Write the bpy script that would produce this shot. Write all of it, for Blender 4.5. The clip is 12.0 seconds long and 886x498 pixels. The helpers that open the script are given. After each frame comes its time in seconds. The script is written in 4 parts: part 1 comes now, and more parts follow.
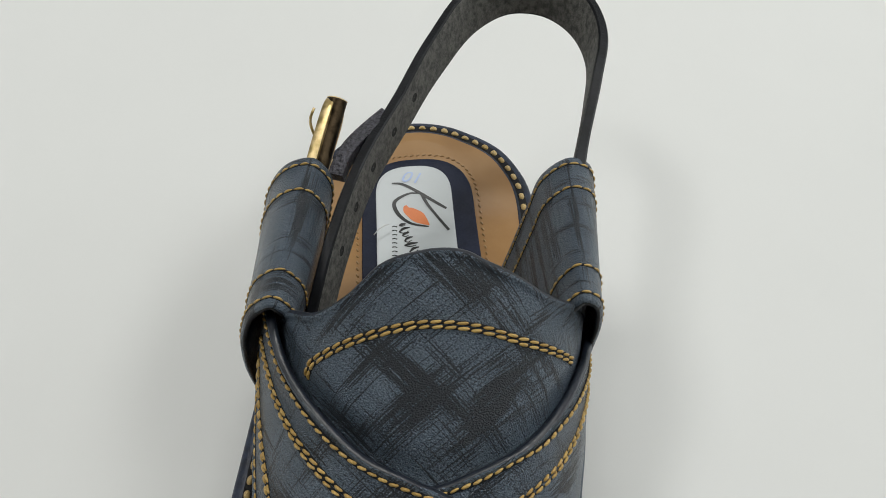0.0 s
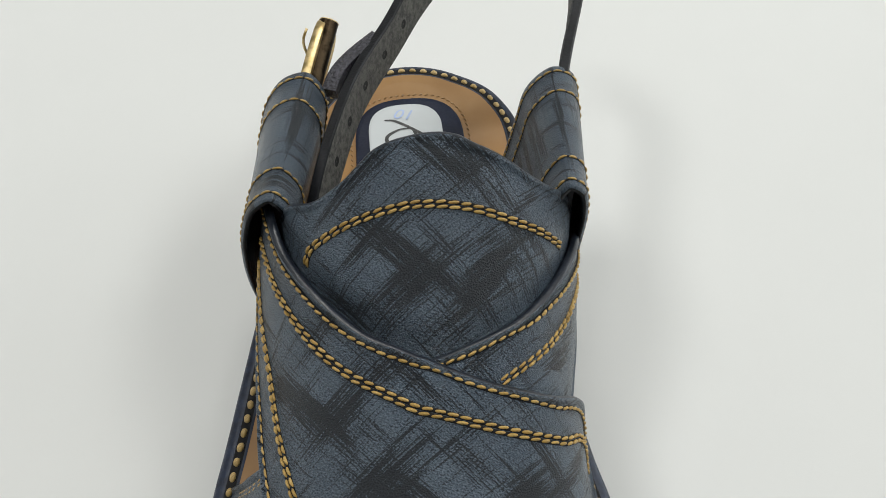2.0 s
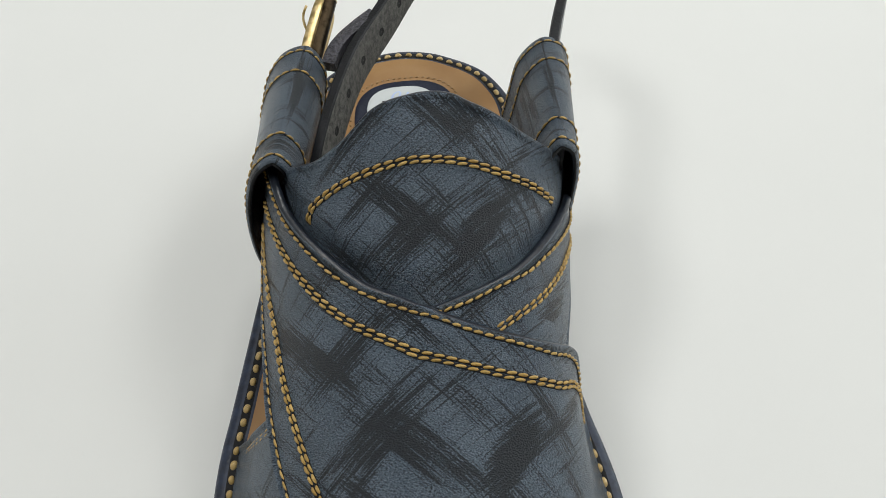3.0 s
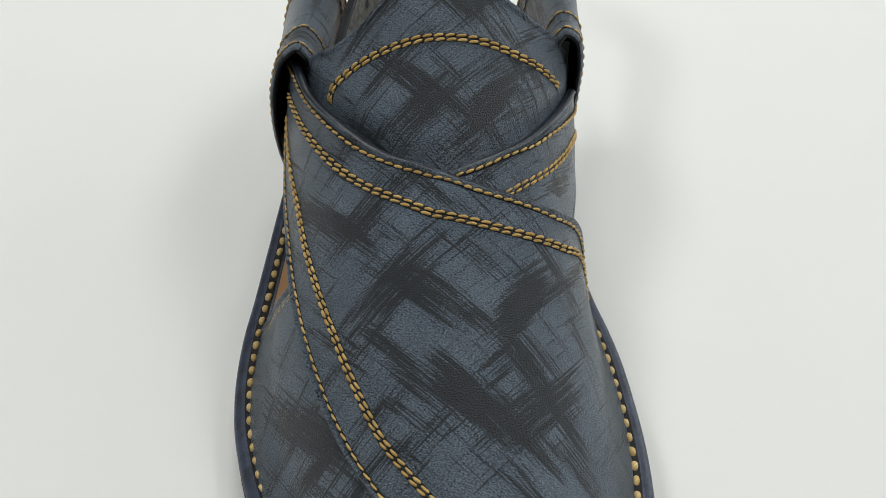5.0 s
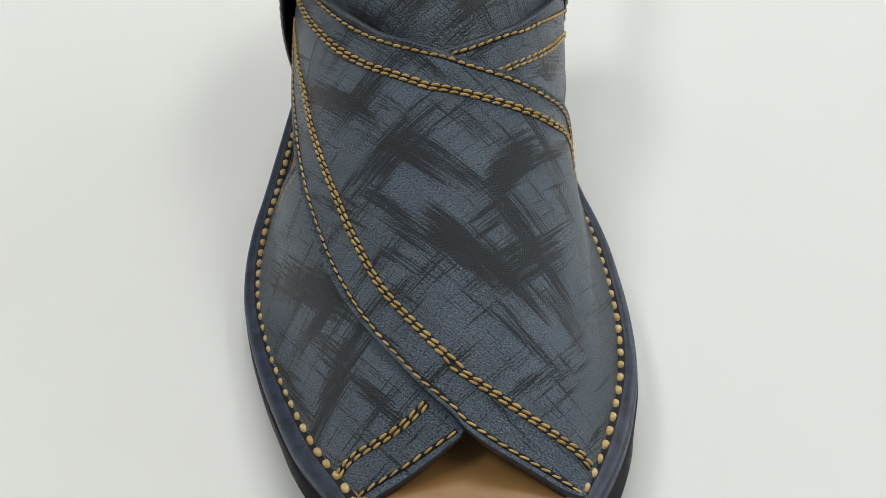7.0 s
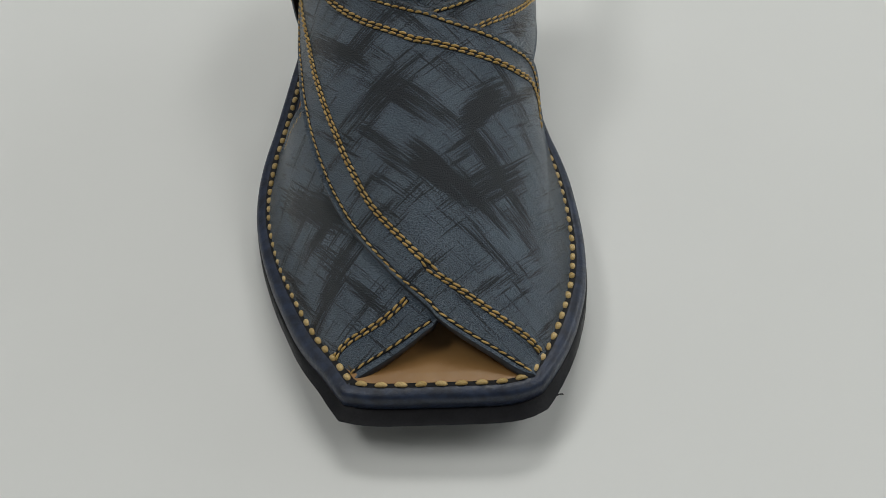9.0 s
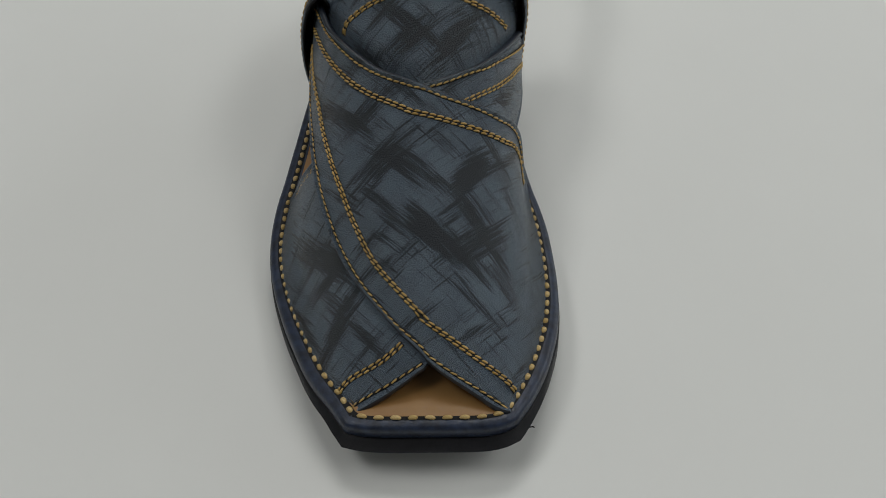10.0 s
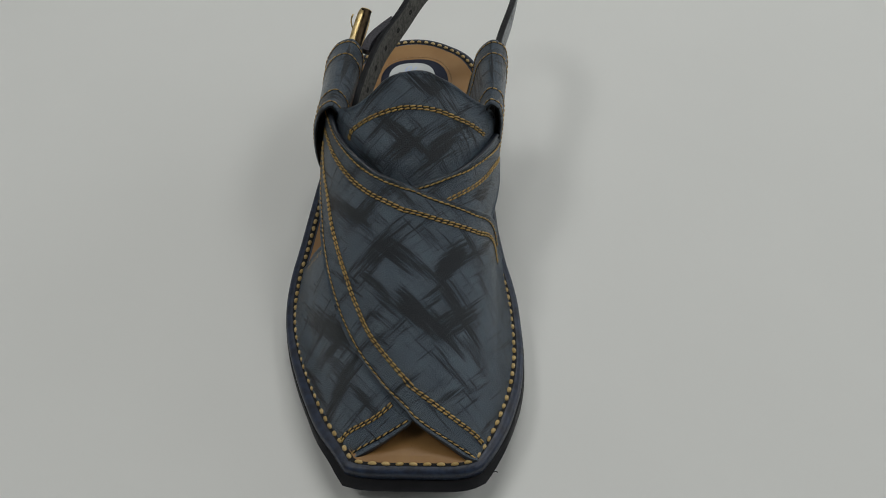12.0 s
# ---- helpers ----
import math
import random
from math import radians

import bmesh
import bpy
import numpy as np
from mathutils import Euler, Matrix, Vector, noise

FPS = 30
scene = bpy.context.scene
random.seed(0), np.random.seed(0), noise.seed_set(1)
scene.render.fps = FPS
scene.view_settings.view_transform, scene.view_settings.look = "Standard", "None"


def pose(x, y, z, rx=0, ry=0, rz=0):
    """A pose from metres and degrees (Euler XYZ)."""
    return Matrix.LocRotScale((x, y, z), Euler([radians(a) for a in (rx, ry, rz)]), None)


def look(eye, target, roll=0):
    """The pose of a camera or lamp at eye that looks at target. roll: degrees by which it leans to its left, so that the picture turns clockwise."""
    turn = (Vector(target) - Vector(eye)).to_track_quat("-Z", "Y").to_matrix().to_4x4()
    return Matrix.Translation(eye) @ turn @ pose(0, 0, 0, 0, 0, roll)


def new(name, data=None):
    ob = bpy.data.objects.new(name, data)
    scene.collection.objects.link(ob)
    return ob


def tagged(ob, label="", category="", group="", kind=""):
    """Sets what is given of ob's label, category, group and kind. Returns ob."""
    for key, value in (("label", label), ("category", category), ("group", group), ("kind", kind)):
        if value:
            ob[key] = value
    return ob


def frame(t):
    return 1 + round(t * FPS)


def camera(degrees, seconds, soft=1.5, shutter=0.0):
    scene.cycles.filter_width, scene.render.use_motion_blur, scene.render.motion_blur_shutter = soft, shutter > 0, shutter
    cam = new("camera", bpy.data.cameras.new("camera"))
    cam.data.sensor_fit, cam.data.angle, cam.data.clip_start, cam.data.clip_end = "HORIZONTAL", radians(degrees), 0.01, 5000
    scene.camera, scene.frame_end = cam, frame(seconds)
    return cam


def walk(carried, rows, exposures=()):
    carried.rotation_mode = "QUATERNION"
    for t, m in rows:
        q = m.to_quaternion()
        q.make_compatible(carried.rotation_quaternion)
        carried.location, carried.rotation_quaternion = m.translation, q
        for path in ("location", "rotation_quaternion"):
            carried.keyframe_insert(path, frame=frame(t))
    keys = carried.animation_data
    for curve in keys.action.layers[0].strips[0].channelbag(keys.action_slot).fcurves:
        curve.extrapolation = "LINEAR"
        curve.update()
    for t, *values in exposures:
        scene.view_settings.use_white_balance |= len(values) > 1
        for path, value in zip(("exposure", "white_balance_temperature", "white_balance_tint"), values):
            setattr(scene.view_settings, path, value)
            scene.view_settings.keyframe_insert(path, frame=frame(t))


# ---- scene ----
cam = camera(57.39, 12.0, soft=0.9)
PATH = [
    (0.0, -0.0041, 0.0537, 0.2467, 36.68, -0.21, 0.06),
    (0.5, -0.0043, 0.0451, 0.2409, 36.82, -0.17, 0.20),
    (1.0, -0.0046, 0.0384, 0.2402, 37.37, 0.01, -0.04),
    (1.5, -0.0030, 0.0315, 0.2371, 37.61, 0.19, -0.72),
    (2.0, -0.0033, 0.0242, 0.2347, 37.81, 0.53, -1.33),
    (2.5, -0.0029, 0.0161, 0.2333, 38.50, 0.80, -1.77),
    (3.0, -0.0032, 0.0072, 0.2319, 38.91, 1.05, -2.02),
    (3.2, -0.0041, 0.0040, 0.2311, 38.71, 0.59, -1.86),
    (4.8, -0.0065, -0.0284, 0.2173, 40.63, 1.16, -1.68),
    (5.0, -0.0053, -0.0318, 0.2170, 40.69, 1.44, -1.38),
    (5.5, -0.0052, -0.0406, 0.2136, 40.94, 1.72, -1.27),
    (6.0, -0.0050, -0.0488, 0.2116, 41.12, 1.66, -1.29),
    (6.5, -0.0025, -0.0618, 0.2055, 41.54, 1.73, -1.14),
    (7.0, -0.0020, -0.0715, 0.2026, 41.87, 2.02, -0.76),
    (7.5, -0.0010, -0.0817, 0.1990, 42.29, 2.05, -0.44),
    (7.7, -0.0004, -0.0870, 0.1968, 42.45, 2.21, -0.33),
    (9.3, 0.0069, -0.1120, 0.2388, 39.05, 1.73, 0.15),
    (9.5, 0.0067, -0.1132, 0.2488, 38.78, 1.45, 0.22),
    (10.0, 0.0081, -0.1142, 0.2703, 38.14, 0.78, 0.61),
    (10.5, 0.0124, -0.1128, 0.2901, 36.80, 0.76, 1.18),
    (11.0, 0.0137, -0.1141, 0.3108, 35.86, 0.61, 1.64),
    (11.5, 0.0157, -0.1157, 0.3335, 35.38, 0.66, 1.75),
    (12.0, 0.0208, -0.1203, 0.3472, 36.61, 0.93, 1.79),
]
walk(cam, [(t, pose(x, y, z, rx, ry, rz)) for t, x, y, z, rx, ry, rz in PATH],
     exposures=[(0.0, -0.42), (0.5, -0.33), (2.0, -0.28), (5.0, -0.19), (7.7, -0.19), (8.3, -0.4), (9.0, -0.7), (9.3, -0.79), (10.5, -0.95), (12.0, -1.02)])

# ---- light ----
world = bpy.data.worlds.new("room_air")
scene.world = world
world.use_nodes = True
world.node_tree.nodes["Background"].inputs[0].default_value = (0.9, 0.95, 1.0, 1)
world.node_tree.nodes["Background"].inputs[1].default_value = 0.02


def ceiling_panel(x, y, sx, sy, watts):
    lamp = bpy.data.lights.new("ceiling_panel_light", "AREA")
    lamp.shape, lamp.size, lamp.size_y, lamp.energy = "RECTANGLE", sx, sy, watts
    lamp.color = (0.995, 1.0, 0.97)
    ob = new("ceiling_panel_light", lamp)
    ob.matrix_basis = pose(x, y, 1.88)
    return ob


ceiling_panel(-0.95, 0.1, 0.5, 0.7, 15)
ceiling_panel(0.1, 1.2, 0.9, 0.5, 21)
ceiling_panel(1.35, 0.05, 0.6, 1.2, 18)

# added fill lamps in the west and east wall openings, seen in no view but mirrored in the leather's flanks
def side_fill_light(x, y, z, target, wide, high, watts):
    lamp = bpy.data.lights.new("side_fill_light", "AREA")
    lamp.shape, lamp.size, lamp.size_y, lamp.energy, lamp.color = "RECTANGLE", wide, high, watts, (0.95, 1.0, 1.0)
    new("side_fill_light", lamp).matrix_basis = look((x, y, z), target)


side_fill_light(-2.02, 0.1, 0.6, (0, 0.1, 0.6), 1.9, 1.0, 5)
side_fill_light(2.02, 1.1, 0.85, (0, 1.1, 0.85), 1.6, 1.1, 22)



# ---- helpers for building ----
def smooth(keys):
    """A smooth curve through (at, value) pairs."""
    k = np.array(keys, float)
    x, v = k[:, 0], k[:, 1]
    d = np.diff(v) / np.diff(x)
    m = np.concatenate([[d[0]], (d[:-1] + d[1:]) / 2, [d[-1]]])
    def at(t):
        t = np.clip(t, x[0], x[-1])
        i = np.clip(np.searchsorted(x, t) - 1, 0, len(x) - 2)
        h = x[i + 1] - x[i]
        u = (t - x[i]) / h
        return ((1 + 2 * u) * (1 - u) ** 2 * v[i] + u * (1 - u) ** 2 * h * m[i] + u * u * (3 - 2 * u) * v[i + 1] + u * u * (u - 1) * h * m[i + 1])
    return at


# how the sandal stands: its forefoot raised on the thick sole, the instep pulled forward a little
SHIFT = smooth([(0.0, 1.0), (20.0, 1.1), (40.0, 1.2), (55.0, 1.5), (68.0, 0.9), (80.0, 0.3), (90.0, -0.4), (100.0, -1.5), (115.0, -2.1), (145.0, -2.8), (160.0, -3.5), (208.0, -2.7), (232.0, 2.7), (245.0, 4.1), (262.0, 4.6), (290.0, 4.8)])(np.arange(-20, 300)).tolist()
RAISE = smooth([(0.0, 5.2), (20.0, 5.4), (40.0, 5.2), (55.0, 4.0), (68.0, 4.1), (80.0, 4.7), (90.0, 5.0), (100.0, 5.6), (115.0, 5.9), (145.0, 6.3), (160.0, 6.8), (208.0, 6.2), (232.0, 0.7), (245.0, 0.4), (262.0, 0.2), (290.0, 0.0)])(np.arange(-20, 300)).tolist()


def stance(v):
    """Where a place of the sandal's plan (mm) comes to lie as it stands on the table, whose top is at 4."""
    x, y, z = v[0], v[1], v[2]
    f = min(1.0, max(0.0, (z - 4.0) / 6.0))
    lean = 0.028 * (x + 8.0) * min(1.0, max(0.0, (215.0 - y) / 25.0))
    i = min(318, max(0, int(y + 20)))
    u = y + 20 - i
    shift, rise = SHIFT[i] + (SHIFT[i + 1] - SHIFT[i]) * u, RAISE[i] + (RAISE[i + 1] - RAISE[i]) * u
    return x * 0.982, y + shift, z + (rise + lean) * f * f * (3 - 2 * f)


def mm(v):
    """From the sandal's plan in millimetres to metres over the table."""
    x, y, z = stance(v)
    return (x * 0.001, y * 0.001, (z - 4.0) * 0.001)


def link(name, me, material, parent=None, label=""):
    ob = new(name, me)
    if material and not me.materials:
        me.materials.append(material)
    if parent:
        ob.parent = parent
    return tagged(ob, label)


def mesh_from(name, verts, faces, smooth_faces=True, uv=None):
    me = bpy.data.meshes.new(name)
    me.from_pydata(verts, [], faces)
    me.update()
    if uv is not None:
        layer = me.uv_layers.new(name="skin")
        loops = np.empty(len(me.loops), dtype=np.int32)
        me.loops.foreach_get("vertex_index", loops)
        layer.data.foreach_set("uv", np.asarray(uv, np.float32)[loops].ravel())
    if smooth_faces:
        me.polygons.foreach_set("use_smooth", [True] * len(me.polygons))
    return me


def grid_faces(rows, cols, close_rows=False, close_cols=False):
    out = []
    for i in range(rows if close_rows else rows - 1):
        for k in range(cols if close_cols else cols - 1):
            i2, k2 = (i + 1) % rows, (k + 1) % cols
            out.append((i * cols + k, i * cols + k2, i2 * cols + k2, i2 * cols + k))
    return out


def sharp(me, degrees):
    """Smooth shading with edges over that angle kept crisp."""
    bm = bmesh.new()
    bm.from_mesh(me)
    bmesh.ops.recalc_face_normals(bm, faces=bm.faces)
    for e in bm.edges:
        e.smooth = len(e.link_faces) == 2 and e.calc_face_angle(3.0) < radians(degrees)
    bm.to_mesh(me)
    bm.free()
    return me


def tube(points, radius, sides=8, taper=None):
    """A round bar along points (mm)."""
    pts = [Vector(q) for q in points]
    verts, n = [], len(pts)
    up = Vector((0.3, 0.2, 1)).normalized()
    for i, q in enumerate(pts):
        way = (pts[min(i + 1, n - 1)] - pts[max(i - 1, 0)]).normalized()
        side = way.cross(up).normalized()
        nor = side.cross(way)
        r = radius * (taper[i] if taper else 1)
        for k in range(sides):
            c, s = math.cos(2 * math.pi * k / sides), math.sin(2 * math.pi * k / sides)
            verts.append(mm(q + side * (c * r) + nor * (s * r)))
    faces = grid_faces(n, sides, close_cols=True)
    faces += [tuple(range(sides))[::-1], tuple(range((n - 1) * sides, n * sides))]
    return verts, faces


# ---- materials ----
def node_material(name):
    m = bpy.data.materials.new(name)
    m.use_nodes = True
    nt = m.node_tree
    return m, nt, nt.nodes["Principled BSDF"]


class Net:
    """Short forms for the nodes of one material."""

    def __init__(self, nt):
        self.nt = nt

    def node(self, kind):
        return self.nt.nodes.new(kind)

    def dye(self, name):
        n = self.node("ShaderNodeAttribute")
        n.attribute_name = name
        return n.outputs["Fac"]

    def put(self, socket, v):
        if isinstance(v, bpy.types.NodeSocket):
            self.nt.links.new(v, socket)
        else:
            socket.default_value = v

    def math(self, op, a, b=0.0, clamp=False):
        n = self.node("ShaderNodeMath")
        n.operation, n.use_clamp = op, clamp
        self.put(n.inputs[0], a)
        self.put(n.inputs[1], b)
        return n.outputs[0]

    def ramp(self, v, lo, hi, to_lo=0.0, to_hi=1.0):
        n = self.node("ShaderNodeMapRange")
        n.interpolation_type = "SMOOTHSTEP"
        for i, q in enumerate((v, lo, hi, to_lo, to_hi)):
            self.put(n.inputs[i], q)
        return n.outputs[0]

    def mix(self, f, a, b):
        n = self.node("ShaderNodeMix")
        n.data_type = "RGBA"
        self.put(n.inputs[0], f)
        self.put(n.inputs[6], (*a, 1) if isinstance(a, tuple) else a)
        self.put(n.inputs[7], (*b, 1) if isinstance(b, tuple) else b)
        return n.outputs[2]

    def noise(self, where, scale, detail=3.0, rough=0.55):
        n = self.node("ShaderNodeTexNoise")
        self.put(n.inputs["Vector"], where)
        self.put(n.inputs["Scale"], scale)
        self.put(n.inputs["Detail"], detail)
        self.put(n.inputs["Roughness"], rough)
        return n.outputs[0]

    def turned(self, where, degrees, sx, sy):
        """Coordinates turned in the plane, then stretched."""
        a = self.node("ShaderNodeMapping")
        self.put(a.inputs[0], where)
        a.inputs["Rotation"].default_value = (0, 0, radians(degrees))
        b = self.node("ShaderNodeMapping")
        self.put(b.inputs[0], a.outputs[0])
        b.inputs["Scale"].default_value = (sx, sy, 1)
        return b.outputs[0]

    def bump(self, height, strength, distance, after=None):
        n = self.node("ShaderNodeBump")
        n.inputs["Strength"].default_value = strength
        n.inputs["Distance"].default_value = distance
        self.put(n.inputs["Height"], height)
        if after:
            self.put(n.inputs["Normal"], after)
        return n.outputs[0]

    def uv(self):
        n = self.node("ShaderNodeUVMap")
        n.uv_map = "skin"
        return n.outputs[0]

    def place(self):
        return self.node("ShaderNodeTexCoord").outputs["Object"]


def brushed_leather(name, loose=0.0, turns=(45, -39), tone=1.0, pebble=1.0):
    """Slate-blue leather with black dye brushed on in two directions; tone is the depth of its first dye, pebble its grain; the coordinates are millimetres on the skin."""
    m, nt, bsdf = node_material(name)
    k = Net(nt)
    uv = k.uv()
    grain = k.noise(k.turned(uv, 20, 1.9, 2.6), 1.0, 2.5, 0.6)
    dry = k.math("MULTIPLY", k.math("SUBTRACT", 0.5, grain), 1.15 * pebble)
    falls = k.dye("dye_falling")
    rises = k.dye("dye_rising")
    dark = None
    for mask, other, turn, loose in ((falls, rises, turns[0], loose), (rises, falls, turns[1], loose * 0.5)):
        bristle = k.ramp(k.noise(k.turned(uv, turn, 0.06, 2.0), 1.0, 3.0, 0.66), 0.28, 0.72)
        broad = k.noise(k.turned(uv, turn, 0.03, 0.24), 1.0, 2.0, 0.5)
        # stray strokes everywhere, the loaded brush where the dye says; dabs across it fray into this direction too
        own = k.math("MAXIMUM", mask, k.math("MULTIPLY", other, 0.38))
        load = k.math("ADD", k.math("MULTIPLY", own, 0.88), k.math("MULTIPLY", k.ramp(broad, 0.46, 0.70), 0.40 + loose))
        d = k.ramp(k.math("ADD", k.math("ADD", bristle, load), dry), 0.78, 1.14)
        # fine hairs of the brush on the light parts, in patches
        hair = k.noise(k.turned(uv, turn, 0.03, 2.0), 1.0, 2.0, 0.6)
        patch = k.ramp(k.noise(k.turned(uv, turn + 11, 0.05, 0.12), 1.0, 1.0), 0.42, 0.62)
        hair = k.math("MULTIPLY", k.ramp(hair, 0.55, 0.66), k.math("MULTIPLY", patch, 0.42))
        d = k.math("MAXIMUM", d, hair)
        dark = d if dark is None else k.math("MAXIMUM", dark, d)

    def shade(*c):
        return tuple(v * tone for v in c)

    cloud = k.noise(uv, 0.06, 3.0)
    fleck = k.noise(uv, 1.3, 2.0)
    slate = k.mix(k.ramp(cloud, 0.3, 0.7), shade(0.064, 0.096, 0.137), shade(0.114, 0.156, 0.206))
    slate = k.mix(k.math("MULTIPLY", k.ramp(fleck, 0.45, 0.7), 0.4), slate, shade(0.148, 0.191, 0.242))
    pits = k.ramp(grain, 0.50, 0.36)
    slate = k.mix(k.math("MULTIPLY", pits, 0.55 * pebble), slate, (0.018, 0.024, 0.034))
    slate = k.mix(k.math("MULTIPLY", k.ramp(grain, 0.50, 0.64), 0.65 * pebble), slate, shade(0.208, 0.258, 0.318))
    colour = k.mix(k.math("MULTIPLY", dark, 0.93), slate, (0.0050, 0.0078, 0.0125))
    nt.links.new(colour, bsdf.inputs["Base Color"])
    fine = k.noise(uv, 4.2, 2.0)
    fold = k.noise(uv, 0.11, 2.0)
    height = k.math("ADD", k.ramp(grain, 0.32, 0.68), k.math("MULTIPLY", fine, 0.35))
    far = k.bump(fold, 0.3, 0.0018)
    relief = k.bump(height, 0.95, 0.00038 * pebble, far)
    nt.links.new(relief, bsdf.inputs["Normal"])
    nt.links.new(k.bump(height, 0.85, 0.0003 * pebble, far), bsdf.inputs["Coat Normal"])
    gloss = k.math("ADD", k.math("MULTIPLY", grain, 0.5), k.math("MULTIPLY", dark, 0.12))
    nt.links.new(k.ramp(gloss, 0.1, 0.5, 0.26, 0.38), bsdf.inputs["Roughness"])
    bsdf.inputs["Specular IOR Level"].default_value = 0.36
    bsdf.inputs["Coat Weight"].default_value = 0.4
    bsdf.inputs["Coat Roughness"].default_value = 0.17
    return m


def plain_leather(name, dark, light, rough=(0.4, 0.6), grain=900.0, relief=0.0002, cloud=60.0, spec=0.5):
    m, nt, bsdf = node_material(name)
    k = Net(nt)
    at = k.place()
    f = k.ramp(k.noise(at, cloud, 4.0), 0.3, 0.7)
    nt.links.new(k.mix(f, dark, light), bsdf.inputs["Base Color"])
    g = k.noise(at, grain, 3.0)
    nt.links.new(k.bump(g, 0.5, relief), bsdf.inputs["Normal"])
    nt.links.new(k.ramp(g, 0.3, 0.7, *rough), bsdf.inputs["Roughness"])
    bsdf.inputs["Specular IOR Level"].default_value = spec
    return m


def thread_material(name, dark, light):
    m, nt, bsdf = node_material(name)
    k = Net(nt)
    at = k.place()
    rnd = k.node("ShaderNodeObjectInfo").outputs["Random"]
    isl = k.node("ShaderNodeNewGeometry").outputs["Random Per Island"]
    shade = k.math("FRACT", k.math("ADD", rnd, isl))
    c = k.mix(shade, dark, light)
    twist = k.noise(k.turned(at, 35, 700, 3000), 1.0, 2.0)
    nt.links.new(k.mix(k.math("MULTIPLY", k.ramp(twist, 0.4, 0.65), 0.45), c, tuple(v * 0.45 for v in dark)), bsdf.inputs["Base Color"])
    nt.links.new(k.bump(twist, 0.6, 0.0002), bsdf.inputs["Normal"])
    bsdf.inputs["Roughness"].default_value = 0.36
    bsdf.inputs["Specular IOR Level"].default_value = 0.6
    return m


SKIN = brushed_leather("brushed_slate_leather")
SKIN_LOOSE = brushed_leather("brushed_slate_leather_loose", 0.6, (86, 4), 0.72, 0.55)
NAVY = plain_leather("navy_rand_leather", (0.006, 0.010, 0.023), (0.020, 0.032, 0.066), (0.3, 0.5), 1100, 0.0003, 260, 0.5)
BLACK = plain_leather("black_rubber", (0.005, 0.005, 0.007), (0.010, 0.010, 0.013), (0.45, 0.62), 1500, 0.0002, 150, 0.22)
TAN = plain_leather("tan_insole_leather", (0.285, 0.150, 0.052), (0.345, 0.194, 0.074), (0.34, 0.46), 700, 0.00008, 45, 0.35)
PAD = plain_leather("navy_heel_pad", (0.007, 0.010, 0.024), (0.013, 0.018, 0.04), (0.5, 0.65), 1300, 0.00015, 100, 0.25)
LINING = plain_leather("grey_suede_lining", (0.040, 0.040, 0.037), (0.128, 0.124, 0.112), (0.6, 0.85), 1500, 0.0009, 520)
EDGE = plain_leather("black_cut_edge", (0.003, 0.0035, 0.005), (0.009, 0.010, 0.013), (0.3, 0.5), 1500, 0.0003, 200, 0.22)
FRAYED = plain_leather("frayed_dark_leather", (0.008, 0.008, 0.013), (0.095, 0.092, 0.11), (0.3, 0.8), 900, 0.003, 900)
STITCH = thread_material("golden_thread", (0.44, 0.27, 0.065), (0.68, 0.45, 0.14))
CORD = thread_material("pale_gold_cord", (0.50, 0.34, 0.12), (0.70, 0.51, 0.23))
PAINTED = plain_leather("navy_edge_paint", (0.006, 0.009, 0.015), (0.014, 0.019, 0.030), (0.28, 0.42), 1200, 0.0002, 200, 0.6)
TAN_THREAD = thread_material("tan_thread", (0.26, 0.14, 0.045), (0.36, 0.21, 0.075))
RAW = plain_leather("raw_leather_edge", (0.06, 0.05, 0.035), (0.14, 0.115, 0.075), (0.7, 0.9), 1500, 0.0006, 400)
# near-black for needle holes with the thread's shade, and for punched strap holes
HOLE_SHADE = plain_leather("hole_shade", (0.004, 0.004, 0.005), (0.006, 0.006, 0.007), (0.8, 0.9))
LABEL = plain_leather("white_label_film", (0.57, 0.60, 0.61), (0.61, 0.64, 0.65), (0.4, 0.5), 900, 0.00001, 30, 0.3)
INK = plain_leather("black_print", (0.012, 0.012, 0.012), (0.02, 0.02, 0.02), (0.35, 0.45))
ORANGE = plain_leather("orange_print", (0.72, 0.20, 0.06), (0.78, 0.25, 0.09), (0.35, 0.45))
BLUE = plain_leather("blue_pen", (0.42, 0.52, 0.78), (0.48, 0.58, 0.8), (0.35, 0.45))
WHITE_THREAD = plain_leather("white_thread", (0.6, 0.6, 0.6), (0.7, 0.7, 0.7), (0.6, 0.8))
BRASS, _nt, _b = node_material("worn_brass")
_k = Net(_nt)
_at = _k.place()
_wear = _k.noise(_at, 350, 4.0)
_nt.links.new(_k.mix(_k.ramp(_wear, 0.35, 0.65), (0.55, 0.41, 0.18), (0.78, 0.61, 0.33)), _b.inputs["Base Color"])
_b.inputs["Metallic"].default_value = 1.0
_nt.links.new(_k.ramp(_wear, 0.3, 0.7, 0.30, 0.5), _b.inputs["Roughness"])
_nt.links.new(_k.bump(_k.noise(_at, 900, 2.0), 0.3, 0.0003), _b.inputs["Normal"])
BRONZE = BRASS.copy()
BRONZE.name = "dark_bronze"
for _n in BRONZE.node_tree.nodes:
    if _n.type == "MIX":
        _n.inputs[6].default_value, _n.inputs[7].default_value = (0.02, 0.014, 0.008, 1), (0.07, 0.05, 0.03, 1)
TABLE = plain_leather("white_laminate", (0.765, 0.77, 0.755), (0.795, 0.80, 0.785), (0.45, 0.52), 1800, 0.00003, 3.0, 0.35)
CEILING = plain_leather("grey_ceiling_paint", (0.26, 0.26, 0.255), (0.30, 0.30, 0.29), (0.8, 0.9), 300, 0.0004, 2.0, 0.2)
